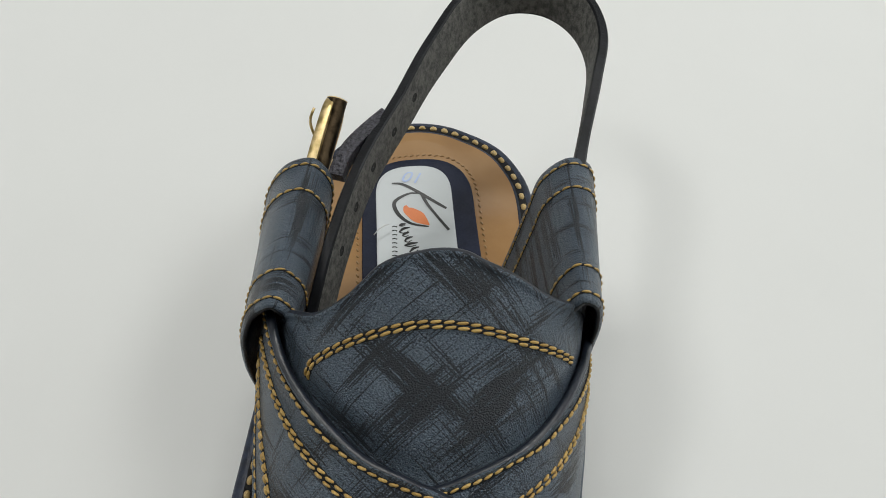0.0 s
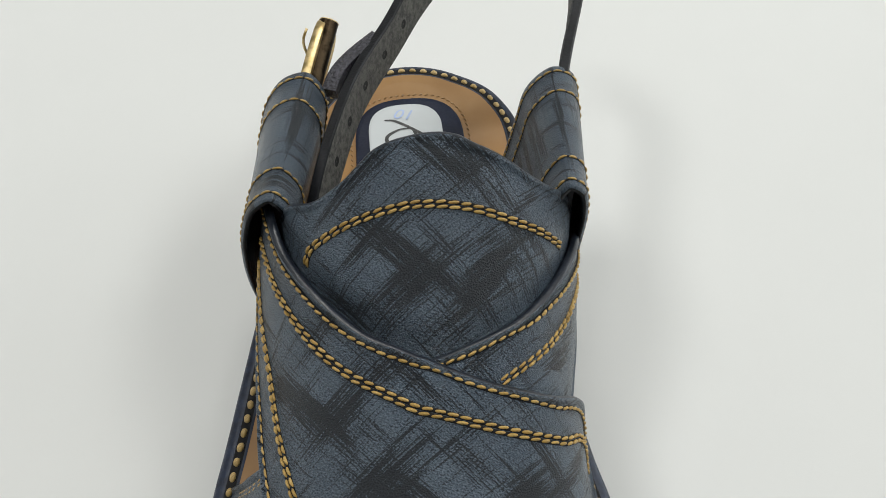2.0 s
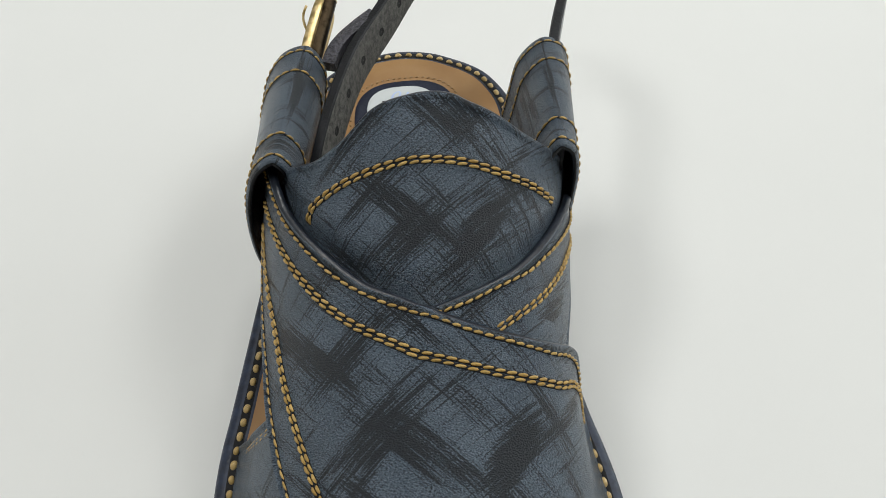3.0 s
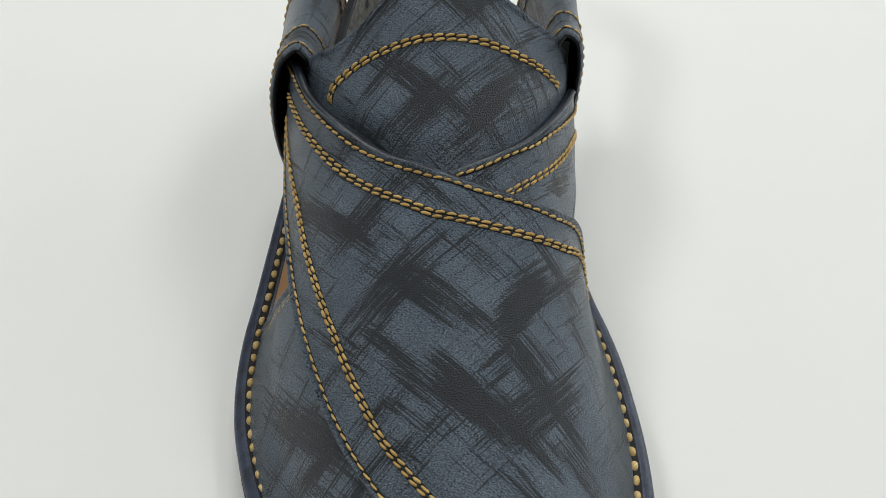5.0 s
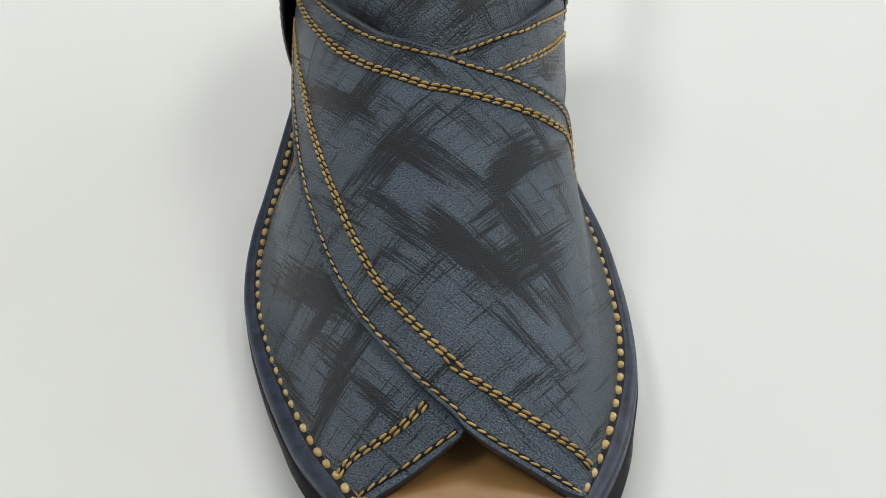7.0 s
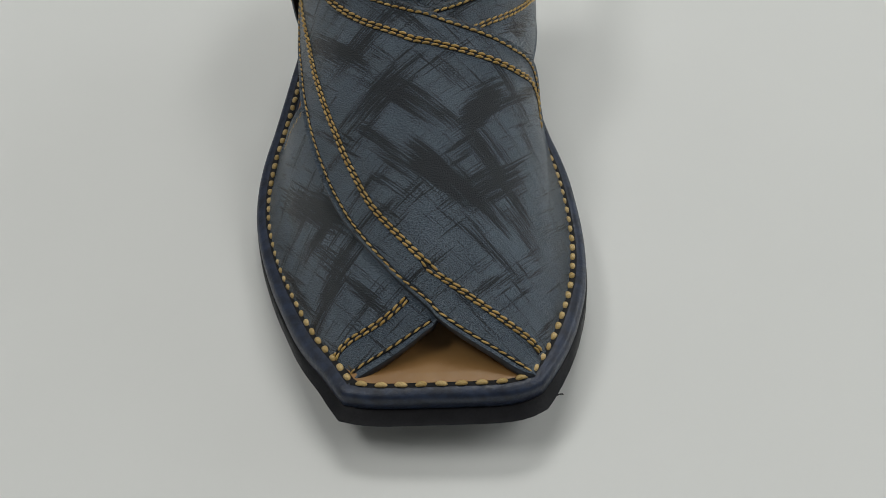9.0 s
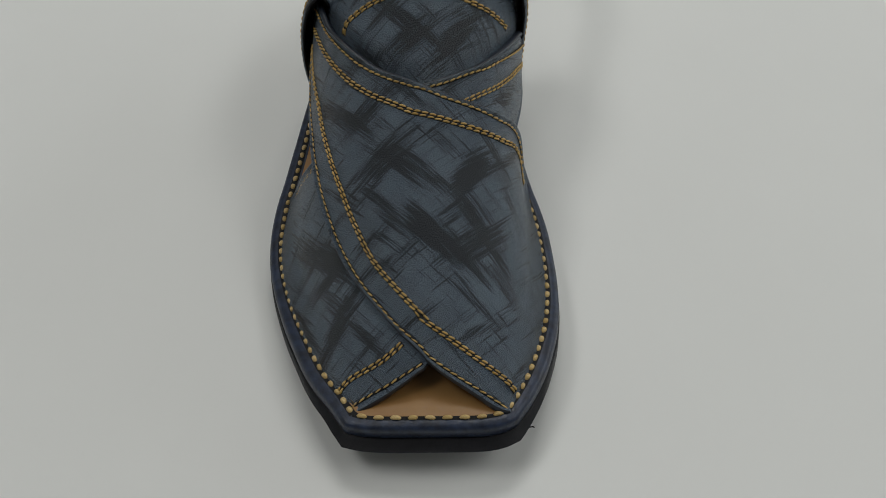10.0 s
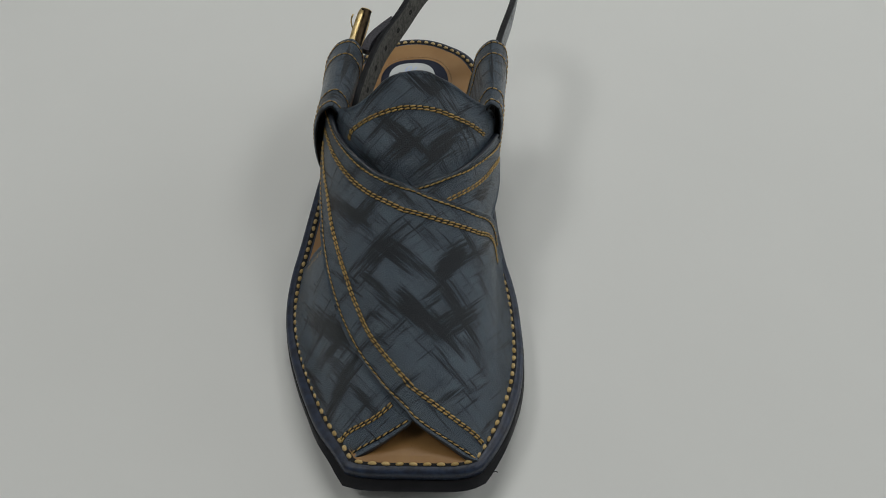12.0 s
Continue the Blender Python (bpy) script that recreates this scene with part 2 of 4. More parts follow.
WALL = plain_leather("pale_wall_paint", (0.44, 0.44, 0.435), (0.50, 0.50, 0.49), (0.8, 0.9), 300, 0.0004, 2.0, 0.2)
FLOOR = plain_leather("grey_floor", (0.34, 0.33, 0.31), (0.40, 0.39, 0.37), (0.5, 0.7), 200, 0.0003, 3.0)


# ---- the room that closes the place ----
def box(name, lo, hi, material, bevel=0.0, label="", category="", kind=""):
    bm = bmesh.new()
    bmesh.ops.create_cube(bm, size=1)
    for v in bm.verts:
        v.co = [lo[i] + (v.co[i] + 0.5) * (hi[i] - lo[i]) for i in range(3)]
    if bevel:
        bmesh.ops.bevel(bm, geom=bm.edges[:], offset=bevel, segments=3, affect="EDGES", profile=0.5)
    me = bpy.data.meshes.new(name)
    bm.to_mesh(me)
    bm.free()
    return tagged(link(name, me, material), label, category, kind=kind)


box("floor", (-2.1, -2.1, -0.85), (2.1, 2.1, -0.75), FLOOR, label="plain grey floor under the white table", category="floor", kind="structure")
box("ceiling", (-2.1, -2.1, 1.90), (2.1, 2.1, 2.0), CEILING, label="plain grey painted ceiling over the table", category="ceiling", kind="structure")
box("wall_north", (-2.1, 2.0, -0.75), (2.1, 2.1, 1.90), WALL, label="plain pale grey painted wall of the room", category="wall", kind="structure")
box("wall_south", (-2.1, -2.1, -0.75), (2.1, -2.0, 1.90), WALL, label="plain pale grey painted wall of the room", category="wall", kind="structure")


def wall_with_opening(name, x0, x1, y0, y1, z0, z1):
    """A side wall with an opening added for a fill lamp, from y0 to y1 and z0 to z1 through it."""
    bm = bmesh.new()
    for lo, hi in (((x0, -2.0, -0.75), (x1, y0, 1.90)), ((x0, y1, -0.75), (x1, 2.0, 1.90)), ((x0, y0, -0.75), (x1, y1, z0)), ((x0, y0, z1), (x1, y1, 1.90))):
        made = bmesh.ops.create_cube(bm, size=1)["verts"]
        for v in made:
            v.co = [lo[i] + (v.co[i] + 0.5) * (hi[i] - lo[i]) for i in range(3)]
    me = bpy.data.meshes.new(name)
    bm.to_mesh(me)
    bm.free()
    me.materials.append(WALL)
    tagged(new(name, me), "plain pale grey painted wall with an added opening for a fill lamp", "wall", kind="structure")


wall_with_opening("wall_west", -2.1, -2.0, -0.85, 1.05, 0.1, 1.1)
wall_with_opening("wall_east", 2.0, 2.1, 0.3, 1.9, 0.3, 1.4)

table = tagged(new("table"), "smooth matt white laminate table top under the sandal", "table")
top = box("tabletop", (-0.9, -0.6, -0.03), (0.9, 0.9, 0.0), TABLE, 0.003)
top.parent = table
for sx, sy in ((-0.8, -0.5), (0.8, -0.5), (-0.8, 0.8), (0.8, 0.8)):
    leg = box("leg", (sx - 0.025, sy - 0.025, -0.75), (sx + 0.025, sy + 0.025, -0.03), WALL, 0.003)
    leg.parent = table

# ---- the sandal's forms, in millimetres: x across, y from toe to heel ----


bed = smooth([(0, 22.2), (8, 21.5), (30, 18.4), (60, 15.6), (85, 15), (120, 16.2), (180, 21), (240, 26), (280, 28)])
left = smooth([(0, -24), (8, -27), (20, -36), (40, -47.5), (60, -56), (85, -61), (107, -60), (125, -57.5), (145, -56), (175, -54.5)])
right = smooth([(0, 23), (8, 25), (20, 30), (40, 36.5), (60, 38.5), (85, 37), (107, 34.6), (125, 34.2), (145, 36), (175, 36.5)])
crest = smooth([(0, 20.6), (8, 24.6), (20, 31.6), (40, 42.0), (60, 51.8), (85, 59.2), (107, 66.5), (125, 74.4), (145, 87.8), (165, 100.4), (175, 103.4)])
ridge = smooth([(0, 0), (60, -6), (110, -8.5), (175, -5.3)])
round_l = smooth([(0, 1.6), (60, 1.55), (107, 1.95), (145, 2.25), (175, 2.5)])
round_r = smooth([(0, 1.8), (60, 1.8), (107, 2.75), (145, 2.65), (175, 3.0)])
flare_l = smooth([(0, 0), (40, 2), (85, 4), (125, 4), (175, 1)])
flare_r = smooth([(0, 0), (40, 2), (85, 5), (110, 4), (140, 0), (175, 0)])
def upper(a, y, lift=0.0):
    """A place on the upper: a runs from -1 (sole) over 0 (instep) to 1 (sole), y from toe to heel."""
    a, y = np.broadcast_arrays(np.asarray(a, float), np.asarray(y, float))
    s = np.abs(np.sin(a * np.pi / 2)); c = np.abs(np.cos(a * np.pi / 2))
    n = np.where(a < 0, round_l(y), round_r(y))
    edge = np.where(a < 0, left(y), right(y))
    fl = np.where(a < 0, -flare_l(y), flare_r(y))
    h = c ** (2 / n)
    x = ridge(y) + (edge - ridge(y)) * s ** (2 / n) + fl * np.clip(1 - h * 3, 0, 1) ** 2
    z = bed(y) + (crest(y) - bed(y)) * h
    return np.stack([x, y, z], -1)


_yy = np.linspace(0, 175, 701)
_vv = np.concatenate([[0], np.cumsum(np.hypot(np.diff(_yy), np.diff(crest(_yy))))])


def skin_uv(a, y):
    """Millimetres over the skin, from the ridge and from the toe."""
    t = np.linspace(0, 1, 33)
    aa = np.asarray(a, float)[..., None] * t
    q = upper(aa, np.broadcast_to(np.asarray(y, float)[..., None], aa.shape))
    u = np.hypot(np.diff(q[..., 0], axis=-1), np.diff(q[..., 2], axis=-1)).sum(-1) * np.sign(a)
    return np.stack([u, np.interp(y, _yy, _vv)], -1)


def upper_normal(a, y):
    e = 1e-3
    a = np.clip(a, -0.995, 0.995)
    da = upper(a + e, y) - upper(a - e, y)
    dy = upper(a, y + 0.5) - upper(a, y - 0.5)
    n = np.cross(da, dy)
    return n / (np.linalg.norm(n, axis=-1, keepdims=True) + 1e-9)


def seam(keys):
    """A smooth line on the upper through (a, y) keys, as a function of 0..1."""
    k = np.array(keys, float)
    d = np.concatenate([[0], np.cumsum(np.hypot(np.diff(k[:, 0]) * 45, np.diff(k[:, 1])))])
    d /= d[-1]
    fa, fy = smooth(np.stack([d, k[:, 0]], 1)), smooth(np.stack([d, k[:, 1]], 1))
    return lambda s: (fa(s), fy(s))


def dye(u, v, strokes):
    """How heavily the brush loaded the leather, from strokes (u, v, u, v, half width)."""
    out = np.zeros(u.shape)
    for x1, y1, x2, y2, w in strokes:
        L = math.hypot(x2 - x1, y2 - y1)
        tx, ty = (x2 - x1) / L, (y2 - y1) / L
        l, d = (u - x1) * tx + (v - y1) * ty, np.abs((v - y1) * tx - (u - x1) * ty)
        side = np.clip((w * 1.98 - d) / (w * 1.75), 0, 1)
        ends = np.clip((l + 12) / 20, 0, 1) * np.clip((L + 12 - l) / 20, 0, 1)
        out = np.maximum(out, side * side * (3 - 2 * side) * ends * min(1.0, 0.5 + 0.15 * w))
    return out


OVER_FALL = [(-10.6, 104.8, 3.4, 93.1, 4.2), (3.5, 94.6, 15.1, 85.6, 2.6), (15.2, 87.0, 27.8, 70.9, 3.4), (-5.5, 78.1, 19.9, 61.3, 4.4), (-19.0, 91.8, -2.6, 72.8, 2.2), (26.5, 113.5, 38.1, 100.9, 2.2), (34.8, 96.3, 41.5, 87.2, 1.6), (28.4, 74.5, 35.2, 62.6, 2.4), (-41.4, 136.0, -18.7, 115.5, 3.0), (-3.4, 128.1, 5.1, 120.9, 2.0), (28.2, 61.4, 35.1, 52.0, 2.2), (12.2, 57.4, 30.6, 35.4, 1.5), (9.0, 54.7, 23.7, 42.3, 1.2), (17.9, 65.5, 31.0, 56.8, 1.2), (-33.6, 95.3, -20.6, 82.2, 1.2), (7.5, 110.8, 16.9, 103.5, 1.4), (-12.5, 79.3, -2.6, 67.8, 1.6)]
OVER_RISE = [(-18.5, 92.4, -4.2, 109.2, 4.8), (13.5, 84.0, 27.4, 105.9, 3.2), (11.5, 62.9, 31.4, 76.7, 4.0), (-25.5, 115.6, -12.3, 125.4, 3.4), (-10.8, 125.8, -3.4, 131.5, 3.0), (-26.2, 139.0, -20.8, 143.6, 2.4), (-7.9, 60.4, 0.8, 67.8, 2.0), (10.1, 31.2, 23.3, 40.0, 1.4), (-19.1, 58.1, -9.1, 62.1, 1.6), (-4.3, 37.6, 4.8, 44.1, 1.2), (-34.9, 79.7, -22.6, 87.0, 1.2), (27.2, 96.6, 51.6, 120.8, 1.8), (-21.9, 67.4, -13.7, 73.5, 1.6), (9.3, 72.7, 16.6, 80.3, 1.6), (-12.5, 70.5, -3.4, 78.5, 1.4)]
UNDER_FALL = [(-55.7, 83.6, -26.1, 60.1, 4.2), (-27.9, 43.5, -15.8, 28.6, 1.6), (-56.7, 56.4, -44.0, 39.1, 1.6), (-39.6, 57.7, -29.6, 45.6, 2.2)]
UNDER_RISE = [(-40.7, 33.1, -26.5, 51.5, 3.6), (-47.4, 58.2, -30.6, 65.2, 2.4), (-53.2, 68.2, -42.4, 74.3, 1.8), (-25.4, 27.9, -16.9, 34.5, 1.2), (34.1, 128.9, 51.7, 150.0, 2.6), (12.9, 128.6, 18.6, 134.1, 2.2)]
TONGUE_FALL = [(3.2, 180.9, 13.9, 173.0, 4.6), (-14.5, 164.4, 2.9, 147.5, 2.8), (0.1, 152.5, 17.1, 141.2, 2.4), (20.1, 165.6, 38.0, 159.3, 1.6), (-28.1, 154.5, -12.6, 138.4, 1.8), (17.1, 160.7, 29.2, 153.0, 1.4), (13.9, 171.4, 23.4, 168.0, 1.6)]
TONGUE_RISE = [(-24.6, 169.4, -7.4, 180.4, 1.8), (-8.3, 143.8, 3.6, 154.4, 4.4), (8.5, 139.2, 21.8, 159.7, 3.6), (-12.9, 159.8, -5.7, 164.8, 2.8), (4.3, 137.9, 15.6, 145.1, 2.6), (20.2, 161.4, 29.1, 174.6, 1.6), (-28.5, 167.6, -17.7, 171.6, 1.2)]


def hide(name, one, two, lift, thick, parent, material, label, fall, rise, steps=150, rows=110, roll=1.7, stand=0.0):
    """A piece of leather on the upper between two edge lines, with rounded edges and a flesh side."""
    s = np.linspace(0, 1, steps)[:, None]
    r = np.linspace(0, 1, rows) ** 1.0
    r = np.unique(np.concatenate([[0, 0.002, 0.006, 0.012, 0.02, 0.03], r, [0.97, 0.98, 0.988, 0.994, 0.998, 1]]))[None, :]
    (a1, y1), (a2, y2) = one(s), two(s)
    a, y = a1 + (a2 - a1) * r, y1 + (y2 - y1) * r
    base, nor = upper(a, y), upper_normal(a, y)
    d1 = np.linalg.norm(base - base[:, :1], axis=-1)
    d2 = np.linalg.norm(base - base[:, -1:], axis=-1)
    d = np.minimum(d1, d2)
    turn = np.sqrt(np.clip(1 - (1 - np.clip(d / roll, 0, 1)) ** 2, 0, 1))
    up = lift(a, y) if callable(lift) else np.full(a.shape, float(lift))
    up = up + stand * np.exp(-d1 / 5.0)
    # a folded rim: a bead along the edge and a crease behind it
    up = up + 0.45 * np.exp(-((d - 1.1) / 0.8) ** 2) - 0.35 * np.exp(-((d - 2.5) / 0.6) ** 2)
    outer = base + nor * (up - roll * 0.75 + roll * 0.75 * turn)[..., None]
    inner = base + nor * (up - thick)[..., None]
    n, c = a.shape
    loop = np.concatenate([outer, inner[:, ::-1]], 1)
    uv = skin_uv(a, y)
    uvs = np.concatenate([uv, uv[:, ::-1]], 1).reshape(-1, 2)
    faces = grid_faces(n, 2 * c, close_cols=True)
    faces += [tuple(range(2 * c)), tuple(range((n - 1) * 2 * c, n * 2 * c))[::-1]]
    me = mesh_from(name, [mm(q) for q in loop.reshape(-1, 3)], faces, uv=uvs)
    for key, strokes in (("dye_falling", fall), ("dye_rising", rise)):
        at = me.attributes.new(key, "FLOAT", "POINT")
        at.data.foreach_set("value", dye(uvs[:, 0], uvs[:, 1], strokes).astype(np.float32))
    # the cut rim and the flesh side carry dark edge paint
    me.materials.append(material)
    me.materials.append(PAINTED)
    rim = np.concatenate([d, 0 * d], 1).ravel()
    me.polygons.foreach_set("material_index", [int(max(rim[list(fc)]) < 1.1) for fc in faces])
    return link(name, me, None, parent, label)


# ---- stitches ----
def capsule(name, length, width, height, bend=0.25):
    """One stitch: a short plump thread, its ends dipping into the leather."""
    verts, sides, rings = [], 8, 7
    for i in range(rings):
        t = i / (rings - 1) * 2 - 1
        r = math.sqrt(max(0.08, 1 - abs(t) ** 2.8))
        for k in range(sides):
            c, s = math.cos(2 * math.pi * k / sides), math.sin(2 * math.pi * k / sides)
            verts.append((t * length / 2 * 0.001, c * r * width / 2 * 0.001, (s * r * height / 2 + height * (0.3 - bend * t * t)) * 0.001))
    faces = grid_faces(rings, sides, close_cols=True)
    faces += [tuple(range(sides))[::-1], tuple(range((rings - 1) * sides, rings * sides))]
    return mesh_from(name, verts, faces)


SEAM_STITCH = capsule("stitch", 2.72, 0.78, 0.94, 0.42)
SEAM_STITCH.materials.append(STITCH)
DOUBLE_STITCH = capsule("stitch", 2.6, 0.76, 0.9, 0.42)
DOUBLE_STITCH.materials.append(STITCH)
FINE_STITCH = capsule("stitch", 2.7, 0.62, 0.7, 0.38)
FINE_STITCH.materials.append(STITCH)
EDGE_STITCH = capsule("stitch", 2.5, 0.76, 0.9, 0.42)
EDGE_STITCH.materials.append(STITCH)
PAD_STITCH = capsule("stitch", 1.7, 0.75, 0.6)
PAD_STITCH.materials.append(TAN_THREAD)
CORD_STITCH = capsule("cord_stitch", 3.0, 1.85, 1.5, 0.4)
CORD_STITCH.materials.append(CORD)
TOE_STITCH = capsule("cord_stitch", 3.7, 1.65, 1.5, 0.4)
TOE_STITCH.materials.append(CORD)


def stitch_row(path, normal, pitch, parent, mesh, lift=0.0, skew=10.0, single=True, name="stitch", trim=0.0, jitter=4.0):
    """Stitches along a line of places (mm) with the leather's normals; as pieces, or joined in one mesh where single is off."""
    path, normal = np.asarray(path), np.asarray(normal)
    d = np.concatenate([[0], np.cumsum(np.linalg.norm(np.diff(path, axis=0), axis=1))])
    count = max(2, int((d[-1] - 2 * trim) / pitch))
    joined = bmesh.new()
    for i in range(count):
        at = trim + (i + 0.5) * (d[-1] - 2 * trim) / count
        q = Vector([np.interp(at, d, path[:, c]) for c in range(3)])
        q2 = Vector([np.interp(at + 0.4, d, path[:, c]) for c in range(3)])
        n = Vector([np.interp(at, d, normal[:, c]) for c in range(3)]).normalized()
        x = (q2 - q).normalized()
        if x.length < 0.5:
            continue
        yv = n.cross(x).normalized()
        n = x.cross(yv)
        m = Matrix((x, yv, n)).transposed().to_4x4()
        m = Matrix.Translation(mm(q + n * lift)) @ m @ pose(0, 0, 0, 0, 0, skew + random.uniform(-jitter, jitter)) @ Matrix.Diagonal((random.uniform(0.92, 1.06), random.uniform(0.9, 1.1), 1, 1))
        if single:
            ob = link(name, mesh, None, parent)
            ob.matrix_basis = m
        else:
            start = len(joined.verts)
            joined.from_mesh(mesh)
            joined.verts.ensure_lookup_table()
            bmesh.ops.transform(joined, matrix=m, verts=joined.verts[start:])
    if not single:
        me = bpy.data.meshes.new("stitching")
        joined.to_mesh(me)
        me.polygons.foreach_set("use_smooth", [True] * len(me.polygons))
        tagged(link("stitching", me, mesh.materials[0], parent), kind="stuff")
    joined.free()


def seam_shade(path, normal, half, parent, lift=0.0):
    """A near-black strip along a stitch row: its needle holes, and the thread's shade put into colour."""
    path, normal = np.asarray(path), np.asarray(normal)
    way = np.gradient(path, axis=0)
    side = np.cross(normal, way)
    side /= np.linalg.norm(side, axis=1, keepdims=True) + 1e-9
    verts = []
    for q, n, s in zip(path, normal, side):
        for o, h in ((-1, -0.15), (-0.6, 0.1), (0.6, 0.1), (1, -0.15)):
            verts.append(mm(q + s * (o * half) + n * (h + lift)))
    return link("needle_hole_shade", mesh_from("needle_hole_shade", verts, grid_faces(len(path), 4)), HOLE_SHADE, parent)


def seam_places(line, lift, lo=0.0, hi=1.0, count=160):
    s = np.linspace(lo, hi, count)
    a, y = line(s)
    n = upper_normal(a, y)
    up = lift(a, y) if callable(lift) else lift
    return upper(a, y) + n * (np.asarray(up)[..., None] if callable(lift) else up), n


def shifted(line, mm_off):
    """A line beside a line, by millimetres to its left on the skin."""
    s = np.linspace(0, 1, 60)
    a, y = line(s)
    q, n = upper(a, y), upper_normal(a, y)
    way = np.gradient(q, axis=0)
    side = np.cross(n, way)
    side /= np.linalg.norm(side, axis=1, keepdims=True)
    e = 1e-3
    pa = (upper(np.clip(a + e, -1, 1), y) - upper(np.clip(a - e, -1, 1), y)) / (2 * e)
    py = upper(a, y + 0.5) - upper(a, y - 0.5)
    out = []
    for i in range(len(s)):
        m = np.stack([pa[i], py[i]], 1)
        da, dy = np.linalg.lstsq(m, side[i] * mm_off, rcond=None)[0]
        out.append((np.clip(a[i] + np.clip(da, -0.2, 0.2), -1, 1), y[i] + np.clip(dy, -6, 6)))
    return seam(out)


# ---- the sandal ----
def swivel(x, y):
    """The heel patch sits a little askew on the insole."""
    c, s = math.cos(radians(5)), math.sin(radians(5))
    return -12 + (x + 12) * c - (y - 222) * s, 222 + (x + 12) * s + (y - 222) * c


sandal = tagged(new("sandal"), "brushed slate-blue leather sandal with golden stitching on a white table", "sandal")


# the line of the welt stitches, toe corner to toe corner round the heel
RIM = [(-27.5, 8.7), (-33, 16.8), (-39, 24.6), (-44, 32.8), (-48.5, 41.4), (-53, 50.4), (-57, 59.8), (-60.3, 69.6), (-62.8, 79.4), (-64.2, 90.5), (-64.4, 100),
       (-63.8, 112), (-62.3, 123.5), (-60.4, 140), (-57.8, 165), (-55, 190), (-53, 215), (-51.5, 234), (-49.5, 246), (-46, 255), (-40, 263), (-31, 268.8),
       (-21, 272), (-14, 272.9), (-8, 272.5), (-1.5, 270.9), (5, 267.8), (11.3, 264.2), (16.5, 259.8), (21, 253), (24, 246.5), (25.7, 239), (26.2, 230), (26, 212), (27, 190), (30.5, 150),
       (36, 118), (38.8, 107), (41, 96), (42.3, 84), (43.2, 69), (42.8, 57), (41, 46), (38, 36), (33.5, 24.2), (29.5, 16.4), (25.5, 10)]
_rim = np.array(RIM)
_d = np.concatenate([[0], np.cumsum(np.linalg.norm(np.diff(_rim, axis=0), axis=1))])
_fx, _fy = smooth(np.stack([_d, _rim[:, 0]], 1)), smooth(np.stack([_d, _rim[:, 1]], 1))
_t = np.linspace(0, _d[-1], 260)
side_line = np.stack([_fx(_t), _fy(_t)], 1)
_u = np.linspace(-1, 1, 24)
toe_line = np.stack([np.linspace(25.5, -27.5, 24), 7.1 + (2.25 - 0.65 * _u) * np.abs(_u) ** 6], 1)
RING = np.concatenate([side_line, toe_line[1:-1]])


def ring(out):
    """The rim line pushed out by millimetres, with mitred toe corners. out may differ from point to point."""
    p0, p1, p2 = np.roll(RING, 1, 0), RING, np.roll(RING, -1, 0)
    def nrm(a, b):
        d = b - a
        n = np.stack([-d[:, 1], d[:, 0]], 1)
        return n / (np.linalg.norm(n, axis=1, keepdims=True) + 1e-9)
    n1, n2 = nrm(p0, p1), nrm(p1, p2)
    n = n1 + n2
    n /= np.linalg.norm(n, axis=1, keepdims=True)
    k = 1 / np.clip((n * n1).sum(1), 0.5, 1)
    return p1 + n * (np.broadcast_to(out, (len(RING),)) * k)[:, None]


FLANGE = np.interp(RING[:, 1], [6, 12, 30, 60, 110, 200, 240, 276], [4.3, 4.9, 5.4, 4.8, 4.6, 4.0, 4.4, 4.2]) + np.where(RING[:, 0] < 0, np.interp(RING[:, 1], [20, 50, 140, 190], [0, 0.3, 0.8, 0]), 0)

NOSE = np.interp(RING[:, 1], [9, 40], [0.5, 0.0])
NOSE[260:] = 0.5


def layer(name, rings, material, parent, label="", crisp=35, push=()):
    """A layer of the sole from rings of (out, height above the ring's bed or a function of y), closed at both ends."""
    verts = []
    for i, (out, z) in enumerate(rings):
        q = ring(out)
        if push:
            q[:, 1] -= push[i] * np.clip((32 - q[:, 1]) / 24, 0, 1)
        h = z(q[:, 1]) if callable(z) else bed(q[:, 1]) + z
        verts += [mm((u, v, w)) for (u, v), w in zip(q, h)]
    n = len(RING)
    faces = grid_faces(len(rings), n, close_cols=True)
    faces += [tuple(range(n))[::-1], tuple(range((len(rings) - 1) * n, len(rings) * n))]
    return link(name, sharp(mesh_from(name, verts, faces), crisp), material, parent, label)


tread = smooth([(-5, 13.5), (5, 12.5), (20, 9.2), (40, 5.0), (55, 4.02), (110, 4.02), (130, 5.5), (165, 10), (198, 14.0), (285, 17)])
layer("rand", [(-7, -7.0), (-6, -1.2), (-2.2, -0.2), (-1.6, 0.1), (1.2, 0.1), (FLANGE * 0.45, 0.0), (FLANGE * 0.72, -0.35), (FLANGE * 0.88, -1.0), (FLANGE * 0.97, -2.1), (FLANGE, -3.6), (FLANGE + 0.1, -5.2), (FLANGE - 0.2, -6.3), (FLANGE - 1.2, -6.5)],
      NAVY, sandal, "dark navy leather rand with a rounded edge", 60)
low = lambda gap: (lambda y: np.minimum(tread(y) + gap, bed(y) - 6.8))
layer("outsole", [(FLANGE - 1.2, -6.4), (FLANGE + 0.2, -6.7), (FLANGE + 0.7, -7.2), (FLANGE + 1.3 + NOSE, low(0.8)), (FLANGE + 0.9 + NOSE, low(0.0))], BLACK, sandal, "black rubber outsole with a raised toe", 40, (0, 0.2, 0.6, 2.6, 2.4))


